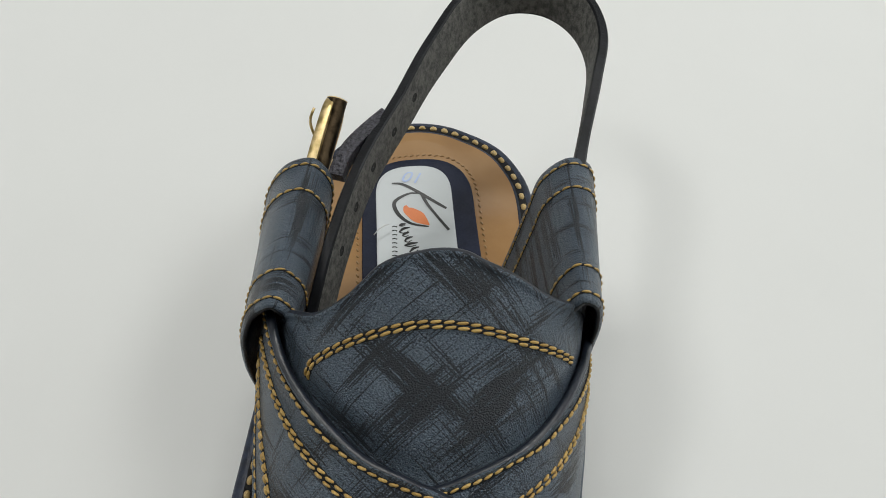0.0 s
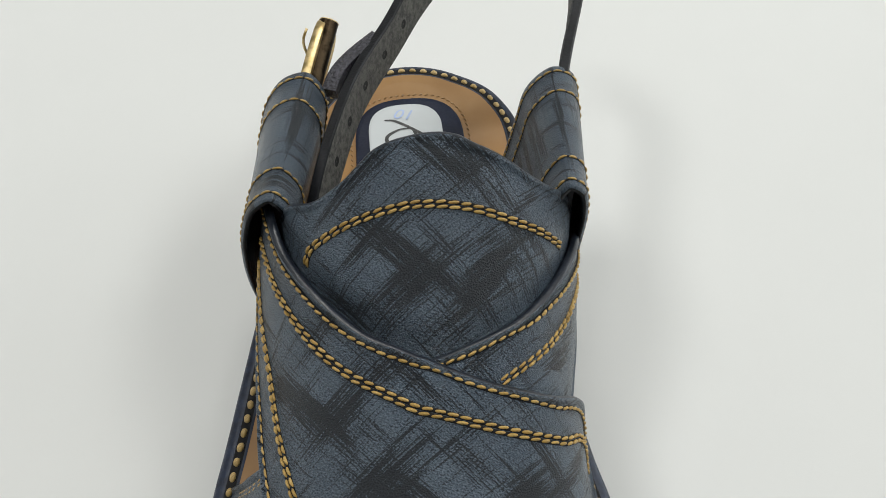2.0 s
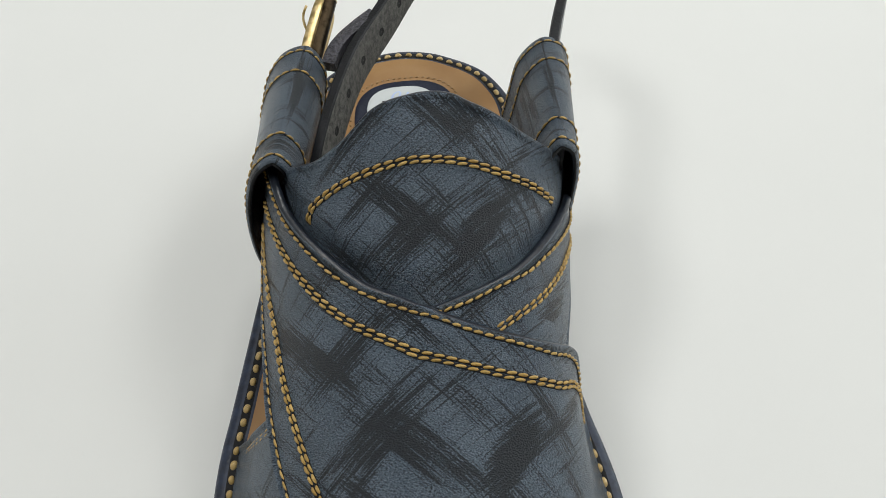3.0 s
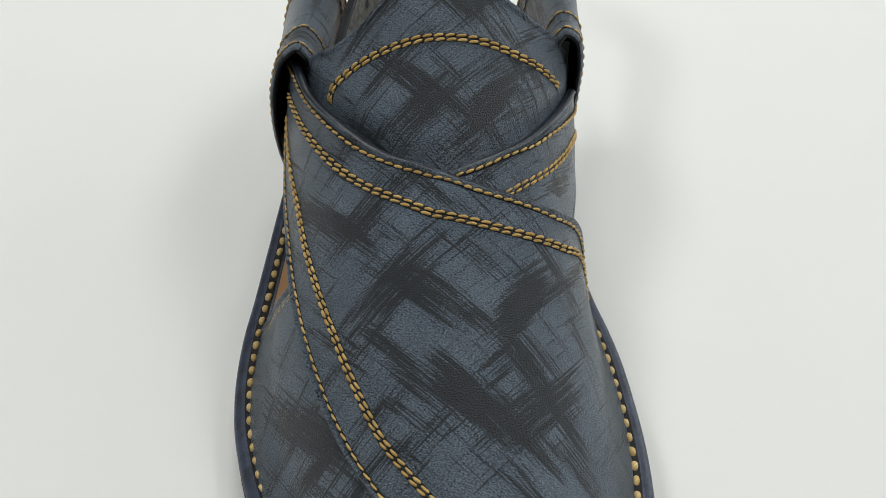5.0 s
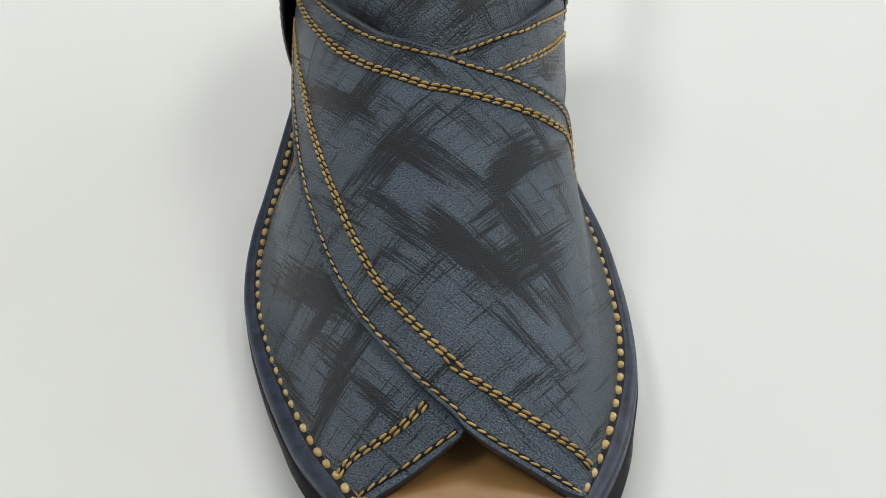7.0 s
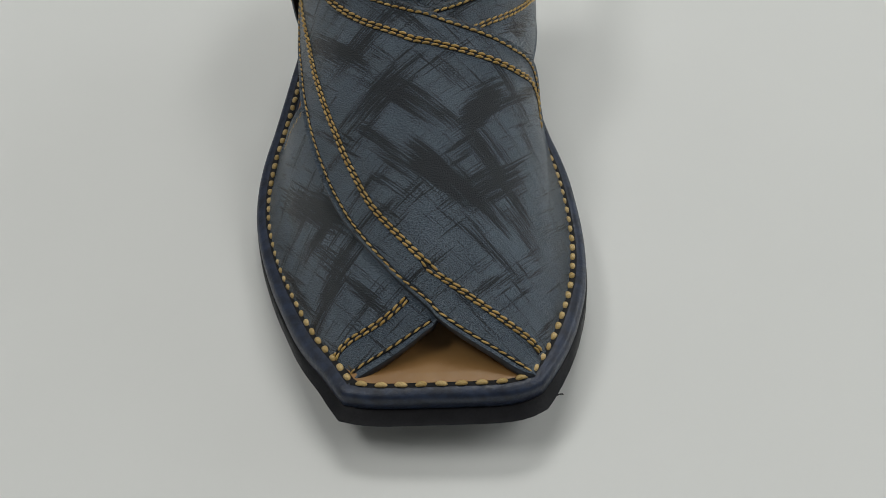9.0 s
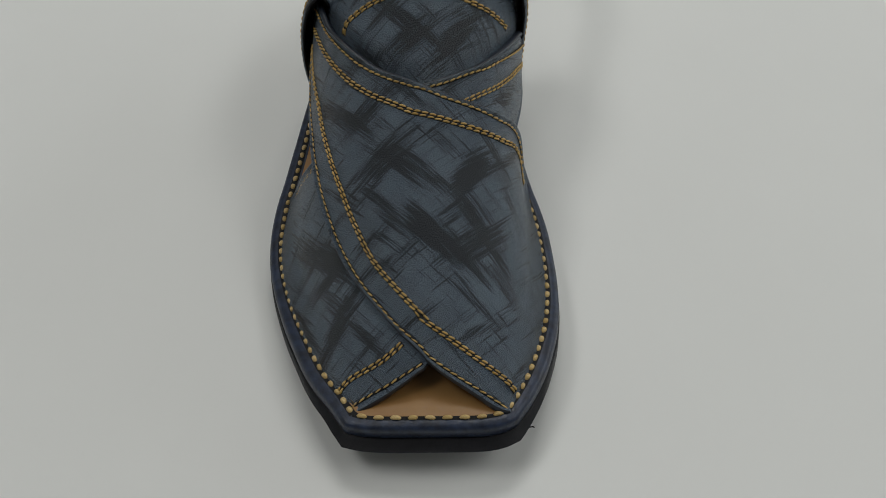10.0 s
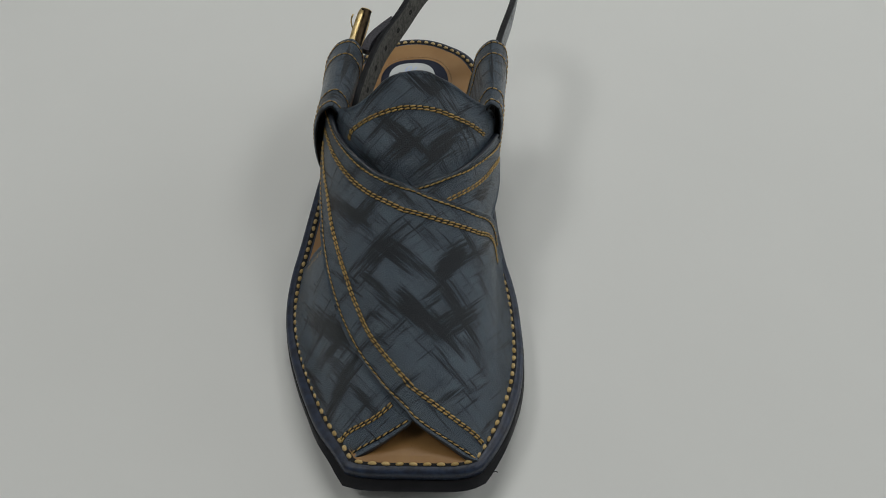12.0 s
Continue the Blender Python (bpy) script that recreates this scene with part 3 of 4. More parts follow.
def heel_block():
    q = ring(FLANGE - 0.3)
    q = q[q[:, 1] > 205]
    n = len(q)
    verts = [mm((u, v, float(tread(v)) + 0.5)) for u, v in q] + [mm((u, v, 4.3)) for u, v in q] + [mm((u + (-13 - u) * 0.02, v, 4.0)) for u, v in q]
    faces = grid_faces(3, n, close_cols=True) + [tuple(range(n))[::-1], tuple(range(2 * n, 3 * n))]
    link("heel", sharp(mesh_from("heel", verts, faces), 40), BLACK, sandal, "low black rubber heel block")


heel_block()


def footbed():
    """The tan leather insole, slightly cupped, over the whole sole inside the welt stitches."""
    verts, steps = [], 40
    mid = np.stack([np.interp(RING[:, 1], [8, 60, 110, 190, 240, 262], [-1, -9, -14, -14, -13, -13]), np.clip(RING[:, 1], 14, 262)], 1)
    inset = np.where(RING[:, 1] > 125, np.interp(RING[:, 1], [125, 132, 147, 200, 230], [-2.4, -2.4, -14, -13, -2.4]), np.where(RING[:, 0] < 0, np.interp(RING[:, 1], [30, 60, 110, 118], [-1.3, -5.5, -5.5, -2.4]), -1.3))
    inset = np.where((RING[:, 0] > 0) & (RING[:, 1] > 100), -2.4, inset)
    inset = np.where((RING[:, 0] < 0) & (RING[:, 1] > 98), np.interp(RING[:, 1], [98, 104, 150, 170, 200, 230], [-5.5, -2.4, -2.4, -8, -13, -2.4]), inset)
    inset[260:] = -0.5
    edge = ring(inset)
    for i in range(steps):
        f = i / (steps - 1)
        q = edge + (mid - edge) * f
        h = bed(q[:, 1]) + (0.45 + 0.4 * min(1, f * 2))
        verts += [mm((u, v, w)) for (u, v), w in zip(q, h)]
    n = len(RING)
    link("insole", sharp(mesh_from("insole", verts, grid_faces(steps, n, close_cols=True)), 80), TAN, sandal, "smooth tan leather insole")


footbed()


def pad_shape(name, cx, y_lo, y_hi, half, top_round, z_off, thick, material, parent, label):
    """A flat piece on the insole, straight sided with a round heel end."""
    pts = []
    for i in range(41):
        c, q = math.cos(math.pi * i / 40), math.sin(math.pi * i / 40)
        pts.append((cx + half * math.copysign(abs(c) ** 0.75, c), y_hi - top_round + top_round * abs(q) ** 0.8))
    fall = y_hi - top_round - y_lo
    pts += [(cx - half, y_lo + fall * (1 - i / 24)) for i in range(1, 25)]
    pts += [(cx - half + 2 * half * i / 16, y_lo) for i in range(1, 16)]
    pts += [(cx + half, y_lo + fall * i / 24) for i in range(24)]
    n = len(pts)
    cyy = (y_lo + y_hi) / 2
    verts, faces = [], []
    for sc, z in ((1.0, -0.4), (1.0, thick * 0.6), (0.985, thick)):
        for u, v in pts:
            w = swivel(cx + (u - cx) * sc, cyy + (v - cyy) * sc)
            verts.append(mm((w[0], w[1], float(bed(w[1])) + z_off + z)))
    for sc in (0.93, 0.86, 0.78, 0.7, 0.62, 0.54, 0.46, 0.38, 0.3, 0.22, 0.14, 0.02):
        for u, v in pts:
            w = swivel(cx + (u - cx) * sc, cyy + (v - cyy) * sc)
            verts.append(mm((w[0], w[1], float(bed(w[1])) + z_off + thick)))
    return link(name, sharp(mesh_from(name, verts, grid_faces(15, n, close_cols=True)), 50), material, parent, label)


pad = pad_shape("heel_pad", -11.4, 176, 256.2, 20.4, 21, 1.0, 0.9, PAD, sandal, "dark navy padded heel patch")
sticker = pad_shape("label", -12.7, 182, 252.6, 13.9, 13, 1.9, 0.35, LABEL, sandal, "white printed label, rounded at its end")


def print_line(keys, width, material, name="printed_stroke", z_off=2.36):
    """A printed stroke on the label through (x, y, relative width) keys."""
    k = np.array(keys, float)
    s = np.linspace(0, 1, len(k))
    t = np.linspace(0, 1, 40)
    q = np.stack([smooth(np.stack([s, k[:, c]], 1))(t) for c in range(3)], 1)
    way = np.gradient(q[:, :2], axis=0)
    side = np.stack([-way[:, 1], way[:, 0]], 1)
    side /= np.linalg.norm(side, axis=1, keepdims=True)
    verts = []
    for (x, y, w), sd in zip(q, side):
        for o in (-1, 1):
            u, v = x + sd[0] * o * w * width / 2, y + sd[1] * o * w * width / 2
            verts.append(mm((u, v, float(bed(v)) + z_off)))
    return link(name, mesh_from(name, verts, grid_faces(40, 2)), material, sticker)


print_line([(-22.4, 244.4, 0.6), (-18.5, 244.0, 1.0), (-12.6, 240.8, 1.15), (-7.0, 237.2, 1.15), (-2.3, 234.3, 0.9)], 1.0, INK)
print_line([(-12.0, 240.4, 0.5), (-16.5, 240.0, 0.9), (-21.2, 236.6, 1.6), (-19.6, 231.8, 1.6), (-15.0, 228.2, 1.1), (-8.6, 226.9, 0.5)], 0.85, INK)
print_line([(-11.4, 240.0, 1.2), (-9.4, 236.2, 1.1), (-5.6, 231, 1.0), (-1.4, 225.6, 1.0)], 1.0, INK)
print_line([(-17.3, 235.3, 0.25), (-16.6, 233.6, 0.7), (-14.6, 232.2, 1.05), (-12.2, 230.6, 1.15), (-10.4, 229.2, 0.75), (-8.4, 227.5, 0.1)], 4.0, ORANGE)
# the script under the sign, unreadable: slanting dashes
for x, y, w, h in ((-18.0, 227.6, 1.2, 0.4), (-17.2, 225.6, 1.9, 1.0), (-16.6, 223.9, 1.2, 0.7), (-15.6, 222.0, 1.4, 0.9), (-14.6, 220.0, 2.3, 0.6), (-13.4, 218.0, 1.6, 1.0), (-12.3, 216.0, 1.6, 0.8)):
    print_line([(x - w, y - h, 0.6), (x - w * 0.2, y + h * 0.4, 1.2), (x + w, y + h, 0.5)], 0.8, INK)
    print_line([(x - w * 0.9, y - h, 0.6), (x, y - h * 1.3, 0.9), (x + w * 0.9, y - h * 0.4, 0.4)], 0.45, INK)
for i in range(8):
    print_line([(-21.6 + i * 0.1, 226.8 - i * 1.6, 1), (-20.7 + i * 0.1, 227.0 - i * 1.6, 0.8), (-19.8 + i * 0.1, 226.7 - i * 1.6, 1)], 0.42, INK)
size_mark = bpy.data.curves.new("size_mark", "FONT")
size_mark.body, size_mark.size, size_mark.align_x, size_mark.align_y = "10", 0.0075, "CENTER", "CENTER"
size_mark.shear = 0.25
size_mark.materials.append(BLUE)
_mark = new("size_mark", size_mark)
_mark.parent = sticker
_mark.matrix_basis = Matrix.Translation(mm((-14.2, 247.3, float(bed(247.3)) + 2.4))) @ pose(0, 0, 0, 1.2, 0, 172)



def pad_seam():
    """The tan stitches round the heel patch."""
    pts = []
    for t in np.linspace(-0.0, math.pi, 120):
        c, s = math.cos(t), math.sin(t)
        pts.append((-11.2 + 22.2 * math.copysign(abs(c) ** 0.75, c), 235.5 + 23.2 * abs(s) ** 0.8))
    pts = [(11, y) for y in np.linspace(196, 235, 20)] + pts + [(-33.4, y) for y in np.linspace(235, 196, 20)]
    path = []
    for u, v in pts:
        x, y = swivel(u, v)
        path.append((x, y, float(bed(y)) + 0.75))
    stitch_row(path, [(0, 0, 1)] * len(path), 2.3, pad, PAD_STITCH, 0.0, 25, True)


pad_seam()


# ---- upper ----
over_lift = lambda a, y: 0.5 + 1.0 * np.clip((y - 130) / 35, 0, 1) * np.clip(-a * 2.5, 0, 1)
under_lift = lambda a, y: -1.0 + 1.3 * np.clip((y - 128) / 26, 0, 1) * np.clip(a * 2.5, 0, 1) - 1.3 * np.clip(a * 5, 0, 1) * np.clip((128 - y) / 10, 0, 1) - 0.8 * np.clip(-a * 4 - 2, 0, 1) * np.clip((y - 90) / 18, 0, 1) * np.clip((1 + a) * 6, 0, 1)


def tongue_lift(a, y):
    """The tongue dives under the straps' upper edges."""
    edge = np.interp(a, [-0.68, -0.549, -0.51, -0.451, -0.377, -0.299, -0.223, -0.146, -0.074, -0.005, 0.084, 0.176, 0.279, 0.386, 0.494, 0.599, 0.724, 0.8], [171, 163.4, 157.1, 149.2, 142.2, 136.0, 130.6, 126.1, 122.8, 120.7, 122.1, 124.9, 128.5, 133.8, 141.1, 150.1, 161.8, 169])
    t = np.clip((y - edge + 2) / 10, 0, 1)
    deep = np.interp(np.abs(a), [0.2, 0.35, 0.5, 0.7], [3.6, 2.0, 1.4, 1.0])
    return -0.3 - deep * (1 - t * t * (3 - 2 * t))



over_top = seam([(-0.6, 172), (-0.549, 163.4), (-0.51, 157.1), (-0.451, 149.2), (-0.299, 136.0), (-0.146, 126.1), (-0.005, 120.7), (0.051, 118.0), (0.193, 114.9), (0.357, 114.5), (0.471, 115.5), (0.649, 119.5), (0.8, 122.5), (1.0, 121)])
over_low = seam([(-0.8, 172), (-0.785, 160), (-0.75, 146), (-0.709, 132.5), (-0.608, 114.6), (-0.548, 99.8), (-0.508, 84.8), (-0.482, 73.0), (-0.465, 66.4), (-0.413, 53.2), (-0.3, 39.1), (-0.15, 28.3), (0.096, 19.3), (0.373, 13.2), (0.675, 8.9), (1.0, 8.2)])
under_top = seam([(0.86, 172), (0.79, 167), (0.724, 161.8), (0.599, 150.1), (0.494, 141.1), (0.386, 133.8), (0.279, 128.5), (0.176, 124.9), (0.084, 122.1), (0.033, 120.4), (-0.2, 115), (-0.4, 109), (-0.52, 106.3), (-0.6, 106.2), (-0.7, 107.2), (-0.82, 109.5), (-0.92, 112), (-1.0, 114)])
under_low = seam([(0.96, 172.0), (0.925, 155.0), (0.852, 130.0), (0.734, 101.5), (0.672, 79.1), (0.508, 50.2), (0.348, 34.3), (-0.015, 20.1), (-0.118, 18.1), (-0.201, 16.2), (-0.349, 13.4), (-0.523, 11.0), (-0.749, 9.0), (-1.0, 8.6)])

tongue = hide("tongue", seam([(-0.8, 166), (-0.66, 165), (-0.509, 162.4), (-0.335, 156.8), (-0.233, 157.6), (-0.179, 159.6), (-0.129, 162.1), (-0.078, 163.5), (-0.028, 164.3), (0.01, 164.9), (0.061, 164.2), (0.104, 162.8), (0.164, 161.7), (0.244, 160.6), (0.328, 159.8), (0.429, 160.6), (0.577, 164.6), (0.68, 168.5), (0.8, 171), (0.93, 172)]),
              seam([(-0.52, 100), (-0.3, 96), (0.0, 92), (0.3, 96), (0.52, 100)]), tongue_lift, 1.8, sandal, SKIN, "arched tongue of brushed slate leather", TONGUE_FALL, TONGUE_RISE, 170, 90)
under = hide("under_strap", under_top, under_low, under_lift, 2.0, sandal, SKIN, "crossing vamp strap that passes underneath", UNDER_FALL, UNDER_RISE, 170, 120, stand=1.0)
over = hide("over_strap", over_top, over_low, over_lift, 2.0, sandal, SKIN, "broad crossing vamp strap that lies on top", OVER_FALL, OVER_RISE, 190, 130, stand=1.3)


def seam_row(line, lift, parent, mesh=SEAM_STITCH, pitch=2.95, single=True, lo=0.0, hi=1.0, half=0.66, raised=0.0):
    q, n = seam_places(line, lift, lo, hi)
    q = q + n * raised
    seam_shade(q, n, half, parent, 0.0)
    stitch_row(q, n, pitch, parent, mesh, single=single)


o_single = seam([(-0.66, 172), (-0.6, 164.9), (-0.477, 148.7), (-0.349, 136.5), (-0.233, 128.1), (-0.109, 121.8), (0.001, 118.1), (0.11, 114.3), (0.27, 112.3), (0.472, 112.7), (0.604, 115.4), (0.74, 117.5), (0.9, 117)])
o_double = seam([(-0.66, 163), (-0.609, 156.5), (-0.499, 142.7), (-0.351, 128.6), (-0.2, 118.0), (-0.055, 111.2), (0.036, 107.8), (0.224, 104.8), (0.498, 105.8), (0.669, 110.0), (0.8, 111.5), (0.92, 109)])
o_low_single = seam([(-0.76, 165), (-0.73, 148), (-0.674, 132.5), (-0.573, 114.6), (-0.513, 99.8), (-0.473, 84.8), (-0.447, 73.0), (-0.426, 64.8), (-0.374, 52.4), (-0.291, 41.4), (-0.183, 32.5), (0.009, 24.7), (0.239, 18.3), (0.505, 13.5), (0.68, 11.3), (0.88, 9.6)])
o_low_double = seam([(-0.7, 160), (-0.675, 150), (-0.648, 143.6), (-0.524, 121.4), (-0.433, 102.8), (-0.373, 85.5), (-0.337, 71.3), (-0.269, 54.5), (-0.166, 44.4), (-0.055, 37.5), (0.2, 28.9), (0.452, 22.5), (0.768, 17.6), (0.88, 16.2)])
seam_row(o_single, over_lift, over, EDGE_STITCH, 2.7, raised=0.66)
seam_row(shifted(o_double, 0.64), over_lift, over, SEAM_STITCH, 2.95, raised=0.24)
seam_row(shifted(o_double, -0.64), over_lift, over, SEAM_STITCH, 2.95, raised=0.19)
seam_row(o_low_single, over_lift, over, FINE_STITCH, 2.9, False)
seam_row(shifted(o_low_double, 0.58), over_lift, over, DOUBLE_STITCH, 2.8, False)
seam_row(shifted(o_low_double, -0.58), over_lift, over, DOUBLE_STITCH, 2.8, False)
u_single = seam([(0.83, 166), (0.75, 157.5), (0.657, 148.9), (0.562, 141.3), (0.469, 135.1), (0.382, 130.2), (0.292, 126.8), (0.196, 123.5), (0.117, 120.8), (0.055, 119.1), (0.02, 118)])
u_double = seam([(0.84, 159), (0.77, 151.5), (0.698, 144.3), (0.631, 137.6), (0.525, 129.6), (0.426, 124.0), (0.327, 119.6), (0.252, 116.5), (0.227, 115.6)])
u_low_single = seam([(-0.9, 10.8), (-0.797, 11.6), (-0.554, 13.7), (-0.402, 15.5), (-0.272, 17.6), (-0.183, 19.3), (-0.046, 21.7)])
u_low_double = seam([(-0.93, 16.5), (-0.833, 17.6), (-0.613, 20.3), (-0.486, 21.6), (-0.363, 23.4), (-0.264, 25.8), (-0.188, 28.1)])
seam_row(u_single, under_lift, under, EDGE_STITCH, 2.7, raised=0.5)
seam_row(shifted(u_double, 0.6), under_lift, under, DOUBLE_STITCH, 2.85, False)
seam_row(shifted(u_double, -0.6), under_lift, under, DOUBLE_STITCH, 2.85, False)
seam_row(u_low_single, under_lift, under, FINE_STITCH, 3.0, False)
seam_row(shifted(u_low_double, 0.6), under_lift, under, DOUBLE_STITCH, 2.85, False)
seam_row(shifted(u_low_double, -0.6), under_lift, under, DOUBLE_STITCH, 2.85, False)
u_flank = seam([(-0.5, 102.9), (-0.6, 102.7), (-0.68, 103.2), (-0.77, 105), (-0.88, 107.6)])
seam_row(shifted(u_flank, 0.55), under_lift, under, FINE_STITCH, 2.8, False)
seam_row(shifted(u_flank, -0.55), under_lift, under, FINE_STITCH, 2.8, False)
t_arc = seam([(-0.395, 144.9), (-0.356, 146.8), (-0.292, 147.5), (-0.22, 148.2), (-0.146, 148.8), (-0.073, 149.5), (-0.012, 150.0), (0.05, 149.8), (0.112, 149.4), (0.186, 148.8), (0.273, 148.5), (0.364, 149.0), (0.457, 149.8), (0.552, 151.0)])
seam_row(shifted(t_arc, 0.6), tongue_lift, tongue)
seam_row(shifted(t_arc, -0.6), tongue_lift, tongue)


# ---- wings: leather bands folded over at each side, through which the heel strap runs ----
def wing(name, front, back, y_front, y_back, parent, label):
    """A band bent over an arch; front and back are its section (x, z) at either end, from the insole over the top to the outside."""
    def section(keys):
        k = np.array(keys, float)
        d = np.concatenate([[0], np.cumsum(np.linalg.norm(np.diff(k, axis=0), axis=1))])
        d /= d[-1]
        return lambda s: np.stack([smooth(np.stack([d, k[:, 0]], 1))(s), smooth(np.stack([d, k[:, 1]], 1))(s)], -1)
    f, b = section(front), section(back)
    across, along, thick, roll = 70, 44, 1.8, 1.0
    s = np.linspace(0, 1, across)[None, :]
    t = np.unique(np.concatenate([[0, 0.004, 0.012, 0.025], np.linspace(0, 1, along), [0.975, 0.988, 0.996, 1]]))[:, None]
    def at(s, t):
        q = f(s) * (1 - t)[..., None] + b(s) * t[..., None]
        # the ends are cut in a slight curve, and the fold sags a little in its middle
        y = y_front + (y_back - y_front) * t + 0 * s
        arch = np.sin(np.pi * np.clip(s, 0, 1))
        y = y + (t - 0.5) * 3.0 * arch
        z = q[..., 1] - 1.2 * np.sin(np.pi * t) * arch
        return np.stack([q[..., 0] + 0 * t, y, z], -1)
    base = at(s, t)
    e = 1e-3
    n = np.cross(at(s + e, t) - at(s - e, t), at(s, np.clip(t + e, 0, 1)) - at(s, np.clip(t - e, 0, 1)))
    n /= np.linalg.norm(n, axis=-1, keepdims=True)
    if n[len(t) // 2, across // 2, 2] < 0:
        n = -n
    d = np.minimum(np.linalg.norm(base - base[:1], axis=-1), np.linalg.norm(base - base[-1:], axis=-1))
    turn = np.sqrt(np.clip(1 - (1 - np.clip(d / roll, 0, 1)) ** 2, 0, 1))
    outer, inner = base + n * ((turn - 1) * roll * 0.8)[..., None], base - n * thick
    c = across
    rows = np.concatenate([outer, inner[::-1]], 0)
    faces = grid_faces(len(rows), c, close_rows=True)
    faces += [tuple(i * c for i in range(len(rows))), tuple(i * c + c - 1 for i in range(len(rows)))[::-1]]
    L = np.linalg.norm(np.diff(base[0], axis=0), axis=1).sum()
    uv = np.stack([s * L + 0 * t, t * (y_back - y_front) + 0 * s], -1)
    uv = np.concatenate([uv, uv[::-1]], 0).reshape(-1, 2)
    me = mesh_from(name, [mm(q) for q in rows.reshape(-1, 3)], faces, uv=uv + [y_front, 30 if front[0][0] < 0 else 210])
    me.materials.append(SKIN_LOOSE)
    me.materials.append(EDGE)
    idx = np.zeros(len(me.polygons), np.int32)
    idx[len(t) * (c - 1):] = 1
    me.polygons.foreach_set("material_index", idx)
    ob = link(name, me, None, parent, label)
    # an added black wall that closes the fold inside and stands in for its shade
    sec = inner[len(t) // 2]
    wall = [mm(q + np.array([0, o, 0])) for o in (-1.0, 1.0) for q in sec]
    link("fold_plug", mesh_from("fold_plug", wall, [tuple(range(c))[::-1], tuple(range(c, 2 * c))] + grid_faces(2, c, close_cols=True), False), EDGE, ob)
    for pos in (0.055, 0.235, 0.775, 0.945):
        ss = np.linspace(0.04, 0.96, 90)
        q = at(ss, np.full(90, pos))
        nn = np.cross(at(ss + e, np.full(90, pos)) - at(ss - e, np.full(90, pos)), np.array([0, 1.0, 0]))
        nn /= np.linalg.norm(nn, axis=-1, keepdims=True)
        if nn[45, 2] < 0:
            nn = -nn
        seam_shade(q, nn, 0.55, ob)
        stitch_row(q, nn, 3.1, ob, FINE_STITCH, single=False, skew=4)
    return ob


LEFT_FRONT = [(-45, 30), (-43.5, 50), (-41.5, 66), (-41.5, 77), (-45.5, 83), (-51, 79.5), (-55.3, 70), (-57.6, 57), (-58, 45), (-56.5, 30)]
LEFT_BACK = [(-43, 34), (-40, 50), (-36.5, 64), (-35.2, 75), (-39.5, 82.5), (-46.5, 81), (-53, 73), (-56.2, 62), (-57, 48), (-55, 33)]
RIGHT_FRONT = [(16, 26), (21, 46), (25, 65), (27, 76.5), (30.5, 82), (34.6, 79.5), (36.5, 72), (36.4, 57), (35.5, 42), (33, 28)]
RIGHT_BACK = [(14.5, 27), (18.3, 45), (21.5, 62), (24.6, 75), (31.6, 81.5), (37.2, 79.5), (39.8, 71), (39.6, 58), (38.2, 44), (35, 32)]
wing("side_band", LEFT_FRONT, LEFT_BACK, 162.5, 207, sandal, "folded leather side band with four stitch lines, holding the buckle")
wing("side_band", RIGHT_FRONT, RIGHT_BACK, 163.5, 208, sandal, "folded leather side band with four stitch lines")


# ---- heel strap ----
def ribbon(name, keys, width, thick, parent, label, outer_mat, inner_mat, edge_mat, steps=120, lean=None):
    """A flat strap on edge: keys (x, y, z, lean) of its middle line; lean is degrees by which its top falls outwards."""
    k = np.array(keys, float)
    d = np.concatenate([[0], np.cumsum(np.linalg.norm(np.diff(k[:, :3], axis=0), axis=1))])
    t = np.linspace(0, d[-1], steps)
    q = np.stack([smooth(np.stack([d, k[:, c]], 1))(t) for c in range(4)], 1)
    way = np.gradient(q[:, :3], axis=0)
    way /= np.linalg.norm(way, axis=1, keepdims=True)
    out = np.cross(way, [0, 0, 1.0])
    out /= np.linalg.norm(out, axis=1, keepdims=True)
    up = np.cross(out, way)
    an = np.radians(q[:, 3])[:, None]
    u2, o2 = up * np.cos(an) + out * np.sin(an), out * np.cos(an) - up * np.sin(an)
    prof = [(-0.5, -0.35), (-0.46, -0.5), (0.46, -0.5), (0.5, -0.35), (0.5, 0.35), (0.46, 0.5), (-0.46, 0.5), (-0.5, 0.35)]
    rows = np.stack([q[:, :3] + u2 * (w * width) + o2 * (h * thick) for w, h in prof], 1)
    n = len(prof)
    faces = grid_faces(steps, n, close_cols=True) + [tuple(range(n))[::-1], tuple(range((steps - 1) * n, steps * n))]
    v = np.repeat(t[:, None], n, 1)
    uv = np.stack([np.broadcast_to([w * width for w, _ in prof], v.shape), v], -1).reshape(-1, 2)
    me = mesh_from(name, [mm(x) for x in rows.reshape(-1, 3)], faces, uv=uv)
    for m in (outer_mat, inner_mat, edge_mat):
        me.materials.append(m)
    idx = np.full(len(me.polygons), 2, np.int32)
    for i in range(steps - 1):
        idx[i * n + 1], idx[i * n + 5] = 1, 0
    me.polygons.foreach_set("material_index", idx)
    ob = link(name, sharp(me, 40), None, parent, label)
    return ob, q, u2, o2


